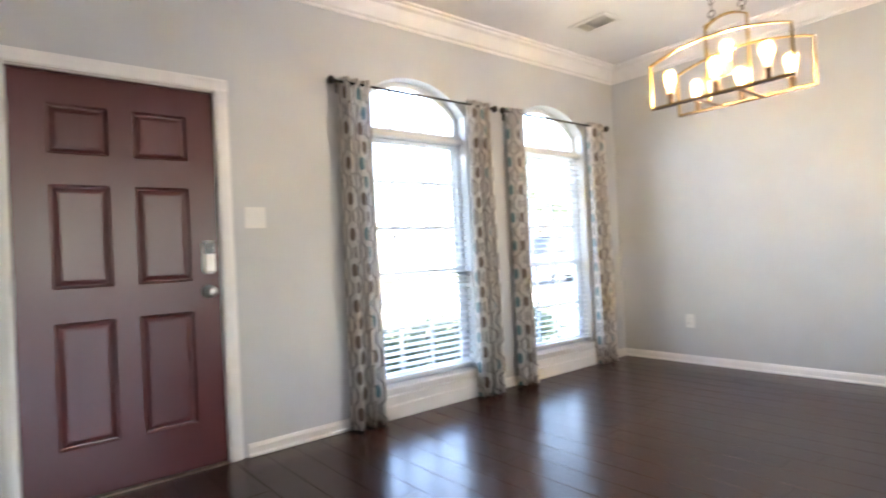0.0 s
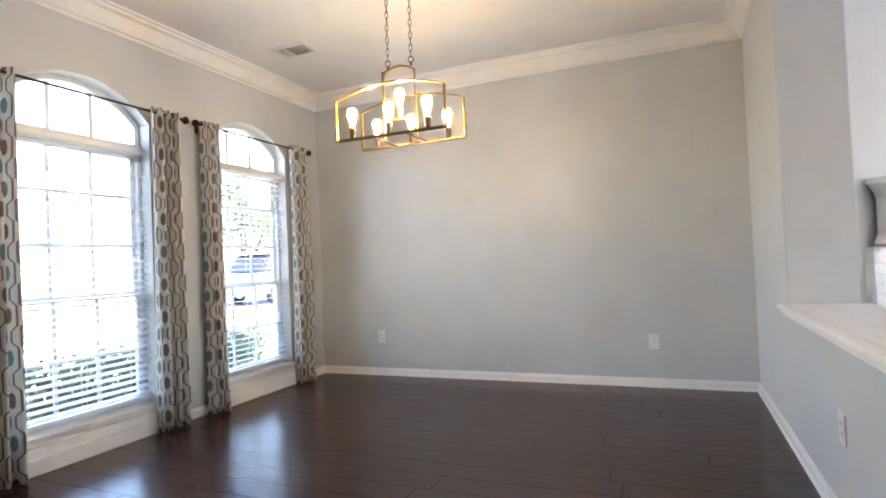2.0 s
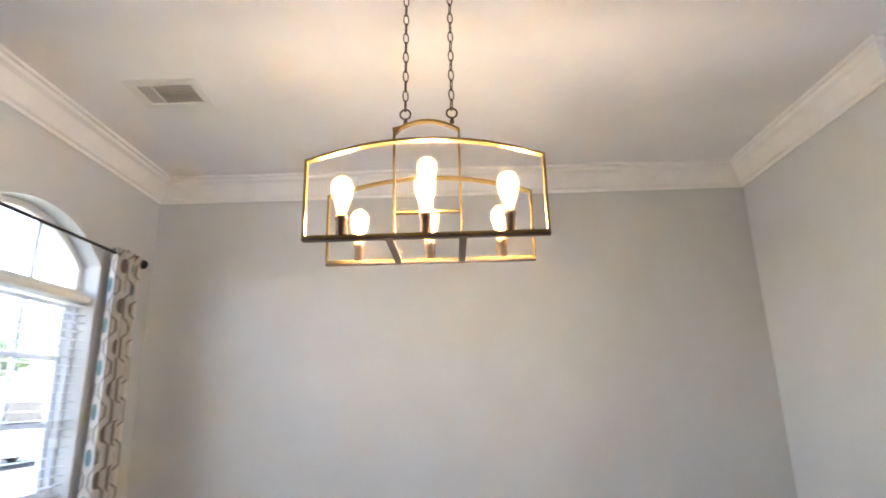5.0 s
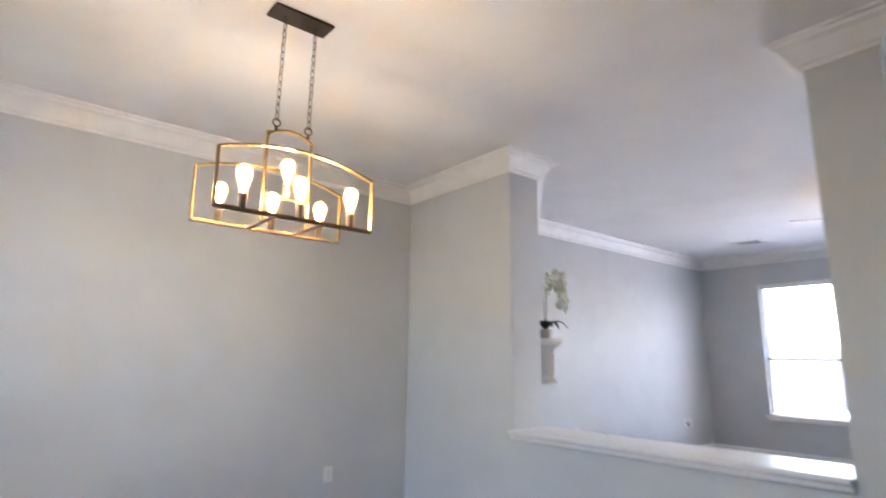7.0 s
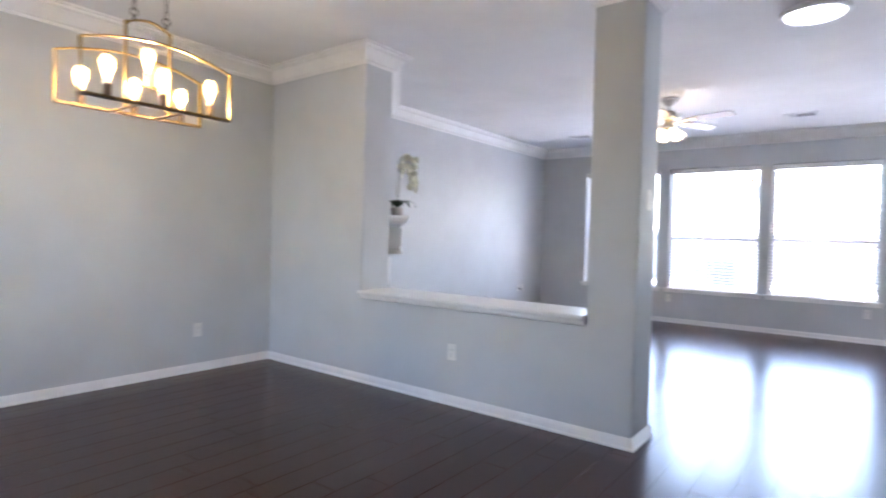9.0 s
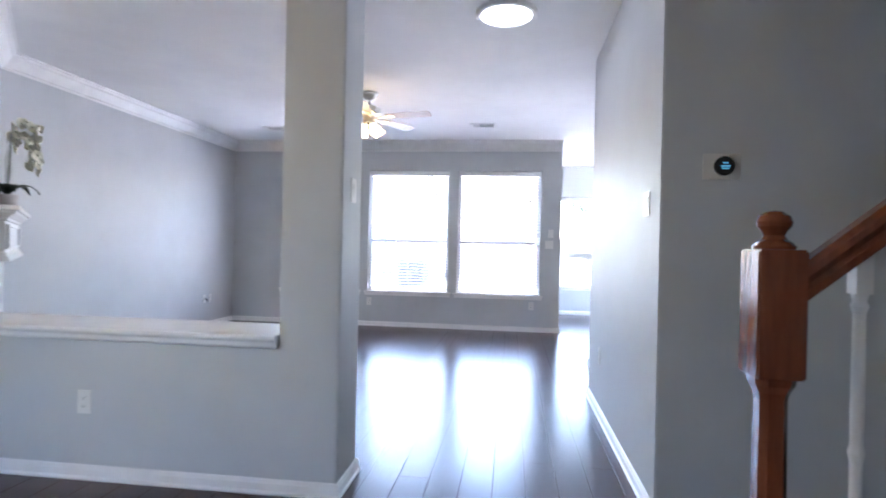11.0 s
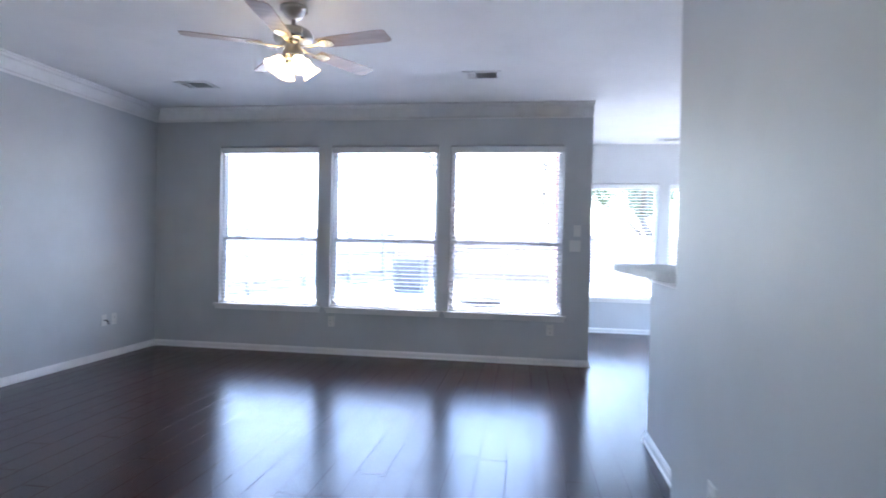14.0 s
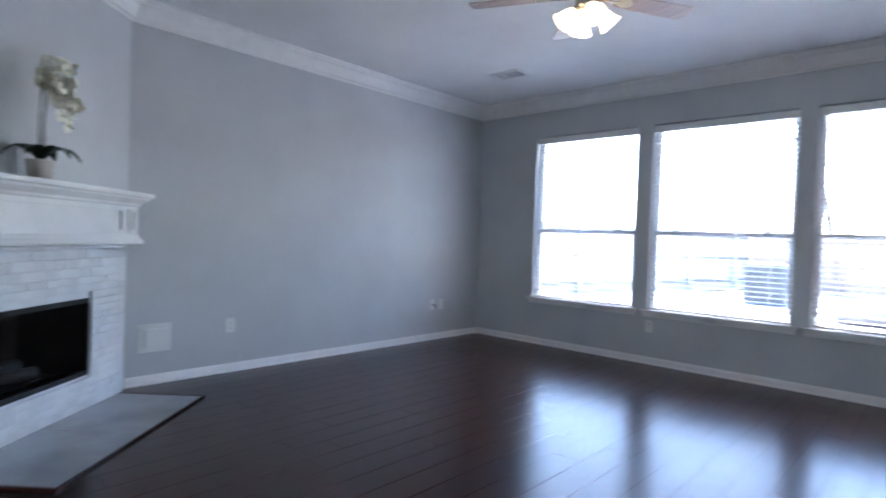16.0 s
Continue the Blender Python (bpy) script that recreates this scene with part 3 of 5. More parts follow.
for i, (a, b) in enumerate(FRONT):
    y = YF - 0.095
    top = empty(f"window_{i + 6}", pose(0, 0, 0), label="white arched-top window with a grid of glazing bars", category="window", group="arched front windows", kind="structure")
    zt, zm = 1.915, 0.935
    bm = bmesh.new()
    sash(bm, a + 0.001, b - 0.001, FS, zt, y - 0.05, 0.03, 0.06)
    sash(bm, a + 0.03, b - 0.03, FS + 0.03, zm + 0.02, y - 0.02, 0.035, 0.024)
    sash(bm, a + 0.03, b - 0.03, zm - 0.02, zt - 0.03, y - 0.046, 0.035, 0.024)
    add_box(bm, a + 0.001, b - 0.001, y - 0.05, y + 0.025, zt + 0.0005, zt + 0.03)
    out, inn = arch(a + 0.001, b - 0.001, FSPRING - 0.001, FAPEX - 0.001), arch(a + 0.034, b - 0.034, FSPRING - 0.02, FAPEX - 0.034)
    ring = [(a + 0.001, zt + 0.031), *out, (b - 0.001, zt + 0.031)], [(a + 0.034, zt + 0.031), *inn, (b - 0.034, zt + 0.031)]
    for k in range(len(ring[0]) - 1):
        add_prism(bm, [ring[0][k], ring[0][k + 1], ring[1][k + 1], ring[1][k]], y - 0.04, y)
    w = (b - a - 0.13) / 3
    for k in (1, 2):
        cx = a + 0.065 + w * k
        hi = FAPEX - 0.055
        add_box(bm, cx - 0.012, cx + 0.012, y - 0.018, y - 0.004, FS + 0.064, zm - 0.014)
        add_box(bm, cx - 0.012, cx + 0.012, y - 0.044, y - 0.03, zm + 0.014, zt - 0.064)
        add_box(bm, cx - 0.012, cx + 0.012, y - 0.03, y - 0.012, zt + 0.031, hi)
    for zz in (zm + (zt - zm) / 3, zm + 2 * (zt - zm) / 3):
        add_box(bm, a + 0.064, b - 0.064, y - 0.043, y - 0.031, zz - 0.012, zz + 0.012)
    zz = (FS + zm) / 2
    add_box(bm, a + 0.064, b - 0.064, y - 0.017, y - 0.005, zz - 0.012, zz + 0.012)
    done(bm, "frame", VINYL, parent=top, bevel=0.002)
    pane("lower_pane", [(a + 0.06, FS + 0.06), (b - 0.06, FS + 0.06), (b - 0.06, zm), (a + 0.06, zm)], y - 0.026, top, DIMGLASS)
    pane("upper_pane", [(a + 0.06, zm), (b - 0.06, zm), (b - 0.06, zt - 0.06), (a + 0.06, zt - 0.06)], y - 0.052, top, DIMGLASS)
    pane("arched_pane", [(a + 0.034, zt + 0.031), *inn, (b - 0.034, zt + 0.031)], y - 0.034, top, DIMGLASS)
    stool("window_sill", a, b, FS, YF, 1, depth=0.09, horn=0.04, apron=0.03)
    bm = bmesh.new()
    add_box(bm, a - 0.02, b + 0.02, YF + 0.001, YF + 0.03, 0.0, FS - 0.052)
    add_box(bm, a - 0.02, b + 0.02, YF + 0.001, YF + 0.042, 0.0, 0.09)
    done(bm, "trim_apron", TRIM, bevel=0.004, label="white panelled apron under the window", category="trim", **ST)
    blind(a, b, FS + 0.035, zt - 0.004, YF - 0.05, -14 if a > -2.7 else 3, "white horizontal slat blind, lowered with the slats open", "window blinds", head=0.03)


# ---- front door ----
def add_panel(bm, x0, x1, z0, z1, y):
    """A raised and fielded panel: sunk moulding, then a raised middle."""
    steps = [(0, 0.0), (0.005, -0.003), (0.011, -0.011), (0.018, -0.012), (0.026, -0.006), (0.040, -0.003)]
    rings = []
    for d, o in steps:
        rings.append([bm.verts.new(p) for p in ((x0 + d, y + o, z0 + d), (x1 - d, y + o, z0 + d), (x1 - d, y + o, z1 - d), (x0 + d, y + o, z1 - d))])
    for p, q in zip(rings, rings[1:]):
        for j in range(4):
            bm.faces.new([p[j], p[(j + 1) % 4], q[(j + 1) % 4], q[j]])
    bm.faces.new(rings[-1])


door = empty("door_1", pose(0, 0, 0), label="closed dark oxblood-red six-panel front door", category="door", kind="structure")
bm = bmesh.new()
yd = YF - 0.006
px = [(-0.357, -0.106), (0.0, 0.247)]
pz = [(0.242, 0.828), (0.984, 1.472), (1.614, 1.850)]
xs = [DOORX0 + 0.003, px[0][0], px[0][1], px[1][0], px[1][1], DOORX1 - 0.003]
zs = [0.012, *[v for p in pz for v in p], DOORH - 0.003]
grid = {}
for i, x in enumerate(xs):
    for j, z in enumerate(zs):
        grid[i, j] = bm.verts.new((x, yd, z))
for i in range(5):
    for j in range(6):
        if not (i % 2 and j % 2):
            bm.faces.new([grid[i, j], grid[i + 1, j], grid[i + 1, j + 1], grid[i, j + 1]])
for a, b in px:
    for c, d in pz:
        add_panel(bm, a, b, c, d, yd)
bmesh.ops.remove_doubles(bm, verts=bm.verts, dist=0.0002)
add_box(bm, xs[0], xs[-1], yd - 0.045, yd - 0.016, zs[0], zs[-1])
for a, b, c, d in ((xs[0], xs[0] + 0.004, zs[0], zs[-1]), (xs[-1] - 0.004, xs[-1], zs[0], zs[-1]), (xs[0], xs[-1], zs[-1] - 0.004, zs[-1]), (xs[0], xs[-1], zs[0], zs[0] + 0.004)):
    add_box(bm, a, b, yd - 0.0165, yd - 0.0005, c, d)
done(bm, "leaf", DOORPAINT, parent=door)
bm = bmesh.new()
add_box(bm, -0.472, -0.405, yd, yd + 0.024, 1.02, 1.195)
done(bm, "lock_keypad", PLASTIC, parent=door, bevel=0.012, seg=3, label="white and black electronic deadbolt housing")
bm = bmesh.new()
add_box(bm, -0.465, -0.412, yd + 0.0242, yd + 0.029, 1.125, 1.187)
done(bm, "lock_turn", DARKPLASTIC, parent=door, bevel=0.006)
bm = bmesh.new()
m = pose(-0.435, yd, 0.925, -90, 0, 0)
add_lathe(bm, [(0.0, 0), (0.032, 0.0), (0.033, 0.006), (0.026, 0.010), (0.012, 0.014), (0.011, 0.032), (0.020, 0.040), (0.028, 0.052), (0.027, 0.064), (0.018, 0.072), (0, 0.074)], 20, m)
done(bm, "knob", NICKEL, parent=door, smooth=True, label="brushed nickel door knob")
bm = bmesh.new()
for z in (0.25, 1.02, 1.78):
    add_box(bm, DOORX1 - 0.006, DOORX1 + 0.012, YF - 0.004, YF + 0.004, z - 0.05, z + 0.05)
    add_lathe(bm, [(0, -0.052), (0.007, -0.052), (0.007, 0.052), (0, 0.052)], 8, Matrix.Translation((DOORX1 + 0.002, YF + 0.006, z)))
done(bm, "hinge", NICKEL, parent=door)
bm = bmesh.new()
CAS = [(0.0, 0.0), (0.0, 0.014), (0.012, 0.018), (0.045, 0.014), (0.06, 0.008), (0.07, 0.008), (0.07, 0.0)]
for s, x in ((-1, DOORX0 - 0.006), (1, DOORX1 + 0.006)):
    add_prism(bm, [(x + s * o, YF + 0.001 + h) for o, h in CAS], 0.0, DOORH + 0.006, "z")
add_prism(bm, [(YF + 0.001 + h, DOORH + 0.006 + o) for o, h in CAS], DOORX0 - 0.076, DOORX1 + 0.076, "x")
add_box(bm, DOORX0 - 0.0195, DOORX0, YF - EXT, YF + 0.001, 0, DOORH + 0.019)
add_box(bm, DOORX1, DOORX1 + 0.0195, YF - EXT, YF + 0.001, 0, DOORH + 0.019)
add_box(bm, DOORX0, DOORX1, YF - EXT, YF + 0.001, DOORH, DOORH + 0.019)
ys0, ys1 = YF - 0.085, YF - 0.0525
add_box(bm, DOORX0 + 0.0005, DOORX0 + 0.014, ys0, ys1, 0.012, DOORH - 0.0005)
add_box(bm, DOORX1 - 0.014, DOORX1 - 0.0005, ys0, ys1, 0.012, DOORH - 0.0005)
add_box(bm, DOORX0 + 0.015, DOORX1 - 0.015, ys0, ys1, DOORH - 0.014, DOORH - 0.0005)
done(bm, "trim_door_casing", TRIM, label="white moulded door casing", category="door frame", **ST)
boxes("threshold", BRONZE, (DOORX0, DOORX1, YF - 0.12, YF + 0.03, 0.001, 0.0105), (DOORX0 + 0.001, DOORX1 - 0.001, YF - 0.085, YF - 0.0525, 0.0108, 0.02), bevel=0.004, label="dark metal door threshold", category="threshold", **ST)


# ---- plates on the walls ----
def plate(name, m, w, h, kind_of, label, category, group):
    """A wall plate in its own x,z plane, facing -y of m."""
    top = empty(name, m, label=label, category=category, group=group)
    bm = bmesh.new()
    add_box(bm, -w / 2, w / 2, -0.006, -0.0005, -h / 2, h / 2)
    done(bm, "cover", PLASTIC, parent=top, bevel=0.002)
    bm = bmesh.new()
    if kind_of == "outlet":
        for z in (-0.02, 0.02):
            add_lathe(bm, [(0, 0.0062), (0.0165, 0.0062), (0.0165, 0.009), (0, 0.009)], 14, pose(0, 0, z, 90, 0, 0))
        done(bm, "socket", PLASTIC, parent=top)
        bm = bmesh.new()
        for z in (-0.02, 0.02):
            for x in (-0.006, 0.006):
                add_box(bm, x - 0.001, x + 0.001, -0.0096, -0.0091, z - 0.002, z + 0.006)
            add_box(bm, -0.002, 0.002, -0.0096, -0.0091, z - 0.010, z - 0.006)
        tagged(done(bm, "slot", DARKPLASTIC, parent=top), kind="stuff")
    else:
        n = kind_of
        for k in range(n):
            cx = (k - (n - 1) / 2) * 0.046
            v = add_box(bm, cx - 0.0165, cx + 0.0165, -0.0085, -0.0062, -0.033, 0.033)
            for q in v[4:]:
                if q.co.y < -0.008:
                    q.co.y -= 0.003
        done(bm, "rocker", PLASTIC, parent=top, bevel=0.001)
    return top


OUT = dict(kind_of="outlet", label="white plastic wall outlet", category="outlet", group="wall outlets")
for x, y, z, rz in ((XL, -2.085, 0.37, 90), (XL, 0.35, 0.36, 90), (XL, 3.49, 0.385, 90), (-2.065, PY0, 0.385, 0), (-2.09, YB, 0.37, 0), (0.33, YB, 0.375, 0), (HX, 2.69, 0.43, -90), (XL, 6.02, 0.40, 90)):
    plate("outlet", pose(x, y, z, 0, 0, rz), 0.075, 0.118, **OUT)
SW = dict(category="light switch", group="light switches")
plate("light_switch", pose(-0.70, YF, 1.32, 0, 0, 180), 0.118, 0.118, 2, "white double rocker light switch", **SW)
plate("light_switch", pose(PX, 1.24, 1.47, 0, 0, 90), 0.082, 0.122, 1, "white single rocker light switch", **SW)
plate("light_switch", pose(HX, 1.35, 1.43, 0, 0, -90), 0.118, 0.118, 2, "white double rocker light switch", **SW)
plate("light_switch", pose(0.59, YB, 1.435, 0, 0, 0), 0.075, 0.12, 1, "white single rocker light switch", **SW)
plate("light_switch", pose(0.57, YB, 1.275, 0, 0, 0), 0.118, 0.118, 2, "white double rocker light switch", **SW)

cx = empty("cable_outlet", pose(XL, 5.88, 0.40, 0, 0, 90), label="white cable plate with a dangling connector", category="outlet")
bm = bmesh.new()
add_box(bm, -0.036, 0.036, -0.006, -0.0005, -0.058, 0.058)
done(bm, "cover", PLASTIC, parent=cx, bevel=0.002)
bm = bmesh.new()
add_tube(bm, [(0, -0.006, 0.0), (0.0, -0.03, 0.0), (0.012, -0.045, -0.015), (0.02, -0.04, -0.04)], 0.006)
done(bm, "cable", BLACKIRON, parent=cx, smooth=True)

bx = empty("access_box", pose(XL, 2.905, 0.345, 0, 0, 90), label="white plastic gas valve cover box on the wall", category="wall box")
bm = bmesh.new()
add_box(bm, -0.118, 0.118, -0.008, -0.0005, -0.105, 0.105)
done(bm, "cover", PLASTIC, parent=bx, bevel=0.003)
bm = bmesh.new()
add_box(bm, -0.075, 0.085, -0.030, -0.0082, -0.065, 0.07)
done(bm, "lid", PLASTIC, parent=bx, bevel=0.006)

th = empty("thermostat", pose(0.945, HY0, 1.578, 0, 0, 0), label="round black thermostat on a white wall plate", category="thermostat")
bm = bmesh.new()
add_box(bm, -0.08, 0.08, -0.007, -0.0005, -0.057, 0.057)
done(bm, "cover", PLASTIC, parent=th, bevel=0.003)
bm = bmesh.new()
add_lathe(bm, [(0, 0.0072), (0.040, 0.0072), (0.042, 0.012), (0.042, 0.028), (0.038, 0.033), (0, 0.034)], 28, pose(0.005, 0, 0, 90, 0, 0))
done(bm, "dial", DARKPLASTIC, parent=th, smooth=False)
bm = bmesh.new()
for z, w in ((0.012, 0.012), (-0.002, 0.02), (-0.012, 0.016)):
    add_box(bm, 0.005 - w, 0.005 + w, -0.0352, -0.0343, z - 0.003, z + 0.003)
done(bm, "display", SCREEN, parent=th)


# ---- ceiling vents and flush light ----
def vent(x, y, rz):
    top = empty("ceiling_vent", pose(x, y, ZC, 0, 0, rz), label="white metal ceiling vent with louvres", category="vent", group="ceiling vents")
    bm = bmesh.new()
    w, h, e = 0.17, 0.12, 0.042
    for a in ((-w, w, -h, -h + e), (-w, w, h - e, h), (-w, -w + e, -h + e, h - e), (w - e, w, -h + e, h - e), (-0.062, -0.05, -h + e, h - e)):
        add_box(bm, *a, -0.008, -0.0005)
    done(bm, "frame", PLASTIC, parent=top, bevel=0.002)
    bm = bmesh.new()
    add_box(bm, -w + e + 0.001, w - e - 0.001, -h + e + 0.001, h - e - 0.001, -0.0015, -0.0006)
    done(bm, "duct", SLATE, parent=top)
    bm = bmesh.new()
    for i in range(7):
        yy = -h + e + 0.012 + i * 0.022
        m = pose(0, yy, -0.006, 40, 0, 0)
        add_box(bm, -0.048, w - e - 0.002, -0.008, 0.008, -0.0006, 0.0006, m)
    for i in range(4):
        m = pose(-w + e + 0.010 + i * 0.018, 0, -0.006, 0, 40, 0)
        add_box(bm, -0.007, 0.007, -h + e + 0.002, h - e - 0.002, -0.0006, 0.0006, m)
    done(bm, "louvre", SLATE, parent=top)
    return top


vent(-3.17, -2.14, 90)
vent(-3.15, 5.70, 0)
vent(-0.36, 5.60, 0)
vent(1.98, 8.72, 0)
fl = empty("flush_light", pose(-0.03, 2.24, ZC), label="round white flush ceiling light, switched on", category="ceiling light")
bm = bmesh.new()
add_lathe(bm, [(0.165, -0.002), (0.205, -0.002), (0.205, -0.02), (0.195, -0.03), (0.17, -0.03), (0.165, -0.02), (0.165, -0.002)], 40)
done(bm, "rim", TRIM, parent=fl, smooth=False)
bm = bmesh.new()
add_lathe(bm, [(0, -0.026), (0.1, -0.024), (0.168, -0.018), (0.168, -0.004), (0, -0.004)], 40)
done(bm, "diffuser", DISC, parent=fl)


# ---- curtains on rods ----
def curtain(x0, x1, seed):
    """A pleated panel hung from the rod to the floor."""
    rnd = random.Random(seed)
    w = x1 - x0
    bm = bmesh.new()
    uvl = bm.loops.layers.uv.new("cloth")
    nx, nz = 64, 26
    folds = 3.0 + 0.4 * rnd.random()
    ph = rnd.random() * 6.28
    g, us = [], []
    for j in range(nz + 1):
        t = j / nz
        z = 0.012 + (2.185 - 0.012) * t
        amp = 0.030 + 0.016 * (1 - t)
        row, ul, u = [], [], rnd.random() * 0
        prev = None
        for i in range(nx + 1):
            s = i / nx
            x = x0 + w * s + 0.010 * (1 - t) * math.sin(6.28 * folds * s * 0.5 + ph) + 0.012 * (s - 0.5) * (1 - t)
            y = YF + 0.085 + amp * math.sin(6.28 * folds * s + ph + 0.25 * math.sin(3 * t + ph)) + 0.006 * math.sin(13 * s + 5 * t)
            p = Vector((x, y, z))
            u += (Vector((p.x, p.y)) - Vector((prev.x, prev.y))).length if prev else 0
            prev = p
            row.append(bm.verts.new(p))
            ul.append(u)
        g.append(row)
        us.append([k * us[0][-1] / ul[-1] for k in ul] if us else ul)
    for j in range(nz):
        for i in range(nx):
            f = bm.faces.new([g[j][i], g[j][i + 1], g[j + 1][i + 1], g[j + 1][i]])
            f.smooth = True
            for lp, (jj, ii) in zip(f.loops, ((j, i), (j, i + 1), (j + 1, i + 1), (j + 1, i))):
                lp[uvl].uv = (us[jj][ii] + seed * 0.03, g[jj][ii].co.z)
    me = bpy.data.meshes.new("curtain")
    bm.to_mesh(me)
    bm.free()
    me.materials.append(CURTAIN)
    ob = new("curtain", me)
    sol = ob.modifiers.new("cloth", "SOLIDIFY")
    sol.thickness = 0.0025
    return tagged(ob, "off-white curtain panel printed with brown linked octagons and teal ovals", "curtain", "window curtains")


for x0, x1, seed in ((-1.455, -1.225, 1), (-2.50, -2.265, 2), (-2.885, -2.715, 3), (-3.95, -3.735, 4)):
    curtain(x0, x1, seed)
for x0, x1 in ((-2.53, -1.21), (-3.985, -2.69)):
    rod = empty("curtain_rod", pose(0, YF + 0.085, 2.155), label="black iron curtain rod with ball finials", category="curtain rod", group="curtain rods")
    bm = bmesh.new()
    add_tube(bm, [(x0, 0, 0), (x1, 0, 0)], 0.008, 10)
    done(bm, "bar", BLACKIRON, parent=rod, smooth=True)
    bm = bmesh.new()
    for x, s in ((x0, -1), (x1, 1)):
        m = pose(x, 0, 0, 0, 90 * s, 0)
        add_lathe(bm, [(0.0, -0.01), (0.012, -0.008), (0.012, 0.006), (0.009, 0.010), (0.02, 0.018), (0.027, 0.03), (0.027, 0.04), (0.018, 0.053), (0, 0.057)], 16, m)
    done(bm, "finial", BLACKIRON, parent=rod, smooth=True)
    bm = bmesh.new()
    for x in (x0 + 0.05, x1 - 0.05):
        add_tube(bm, [(x, -0.084, -0.012), (x, -0.03, -0.014), (x, 0, -0.010)], 0.006, 8)
        add_box(bm, x - 0.012, x + 0.012, -0.0845, -0.080, -0.05, 0.03)
    done(bm, "bracket", BLACKIRON, parent=rod)


# ---- chandelier ----
ch = empty("chandelier", pose(-2.475, -0.90, ZC), label="gold and bronze open-frame linear chandelier with seven lit filament bulbs", category="chandelier")
CZ = 1.785 - ZC     # underside of the frame


def bar(bm, pts, across, w=0.022, t=0.007):
    """A flat strap along points; its width lies along across."""
    A = Vector(across)
    pts = [Vector(p) for p in pts]
    rings = []
    for i, p in enumerate(pts):
        a = (pts[i] - pts[i - 1]).normalized() if i else None
        b = (pts[i + 1] - pts[i]).normalized() if i < len(pts) - 1 else None
        a, b = a or b, b or a
        na, nb = a.cross(A), b.cross(A)
        m = na + nb
        m = m / max(0.3, m.dot(na))
        rings.append([bm.verts.new(p + A * sx * w / 2 + m * sy * t / 2) for sx, sy in ((-1, -1), (1, -1), (1, 1), (-1, 1))])
    for p, q in zip(rings, rings[1:]):
        for j in range(4):
            f = bm.faces.new([p[j], p[(j + 1) % 4], q[(j + 1) % 4], q[j]])
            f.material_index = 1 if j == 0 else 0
    bm.faces.new(rings[0][::-1])
    bm.faces.new(rings[-1])


def hoop(half, side, rise, x, n=14):
    """A closed outline in y,z: flat below, bowed above."""
    top = [(half - 2 * half * i / n, side + rise * (1 - (1 - 2 * i / n) ** 2)) for i in range(n + 1)]
    return [(x, -half, 0), (x, half, 0), *[(x, yy, zz) for yy, zz in top], (x, -half, 0)]


for x in (0.145, -0.145):
    bm = bmesh.new()
    pts = hoop(0.34, 0.228, 0.06, x)
    bar(bm, [(p[0], p[1], p[2] + CZ) for p in pts], (1, 0, 0))
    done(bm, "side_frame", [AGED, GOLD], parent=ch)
    bm = bmesh.new()
    add_box(bm, x - 0.0125, x + 0.0125, -0.345, 0.345, CZ - 0.011, CZ - 0.0041)
    done(bm, "bottom_strap", BRONZE, parent=ch, bevel=0.002)
bm = bmesh.new()
hi = [(0.103 - 0.206 * i / 10, 0.39 + 0.034 * (1 - (1 - i / 5) ** 2)) for i in range(11)]
bar(bm, [(0, -0.103, CZ), (0, -0.103, CZ + 0.39), *[(0, yy, zz + CZ) for yy, zz in hi[::-1]], (0, 0.103, CZ)], (1, 0, 0), 0.02)
bar(bm, [(0, -0.1, CZ + 0.115), (0, 0.1, CZ + 0.115)], (1, 0, 0), 0.02)
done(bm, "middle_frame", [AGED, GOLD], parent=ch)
bm = bmesh.new()
for y in (-0.103, 0.103):
    add_box(bm, -0.145, 0.145, y - 0.011, y + 0.011, CZ - 0.010, CZ - 0.003)
done(bm, "cross_bar", BRONZE, parent=ch, bevel=0.002)
SOCK = [(0, 0), (0.012, 0.0), (0.016, 0.008), (0.0165, 0.045), (0.019, 0.048), (0.019, 0.058), (0.015, 0.062), (0, 0.063)]
BULBP = [(0, 0.058), (0.013, 0.06), (0.014, 0.075), (0.02, 0.098), (0.028, 0.122), (0.0315, 0.14), (0.030, 0.156), (0.022, 0.171), (0.01, 0.179), (0, 0.180)]
for x, y, z in [(sx, yy, 0.0) for sx in (0.145, -0.145) for yy in (-0.235, 0.0, 0.235)] + [(0, 0, 0.118)]:
    bm = bmesh.new()
    add_lathe(bm, SOCK, 16, Matrix.Translation((x, y, CZ + z)))
    done(bm, "socket", BRONZE, parent=ch, smooth=True)
    bm = bmesh.new()
    add_lathe(bm, BULBP, 18, Matrix.Translation((x, y, CZ + z)))
    done(bm, "bulb", AMBER, parent=ch, smooth=True, label="glowing pear-shaped filament bulb")
    bm = bmesh.new()
    add_lathe(bm, [(0, 0.085), (0.007, 0.088), (0.013, 0.108), (0.0165, 0.132), (0.015, 0.148), (0.008, 0.160), (0, 0.162)], 14, Matrix.Translation((x, y, CZ + z)))
    done(bm, "filament", BULB, parent=ch, smooth=True)
bm = bmesh.new()
add_box(bm, -0.06, 0.06, -0.13, 0.158, -0.014, -0.001)
done(bm, "canopy", IRONBROWN, parent=ch, bevel=0.004)


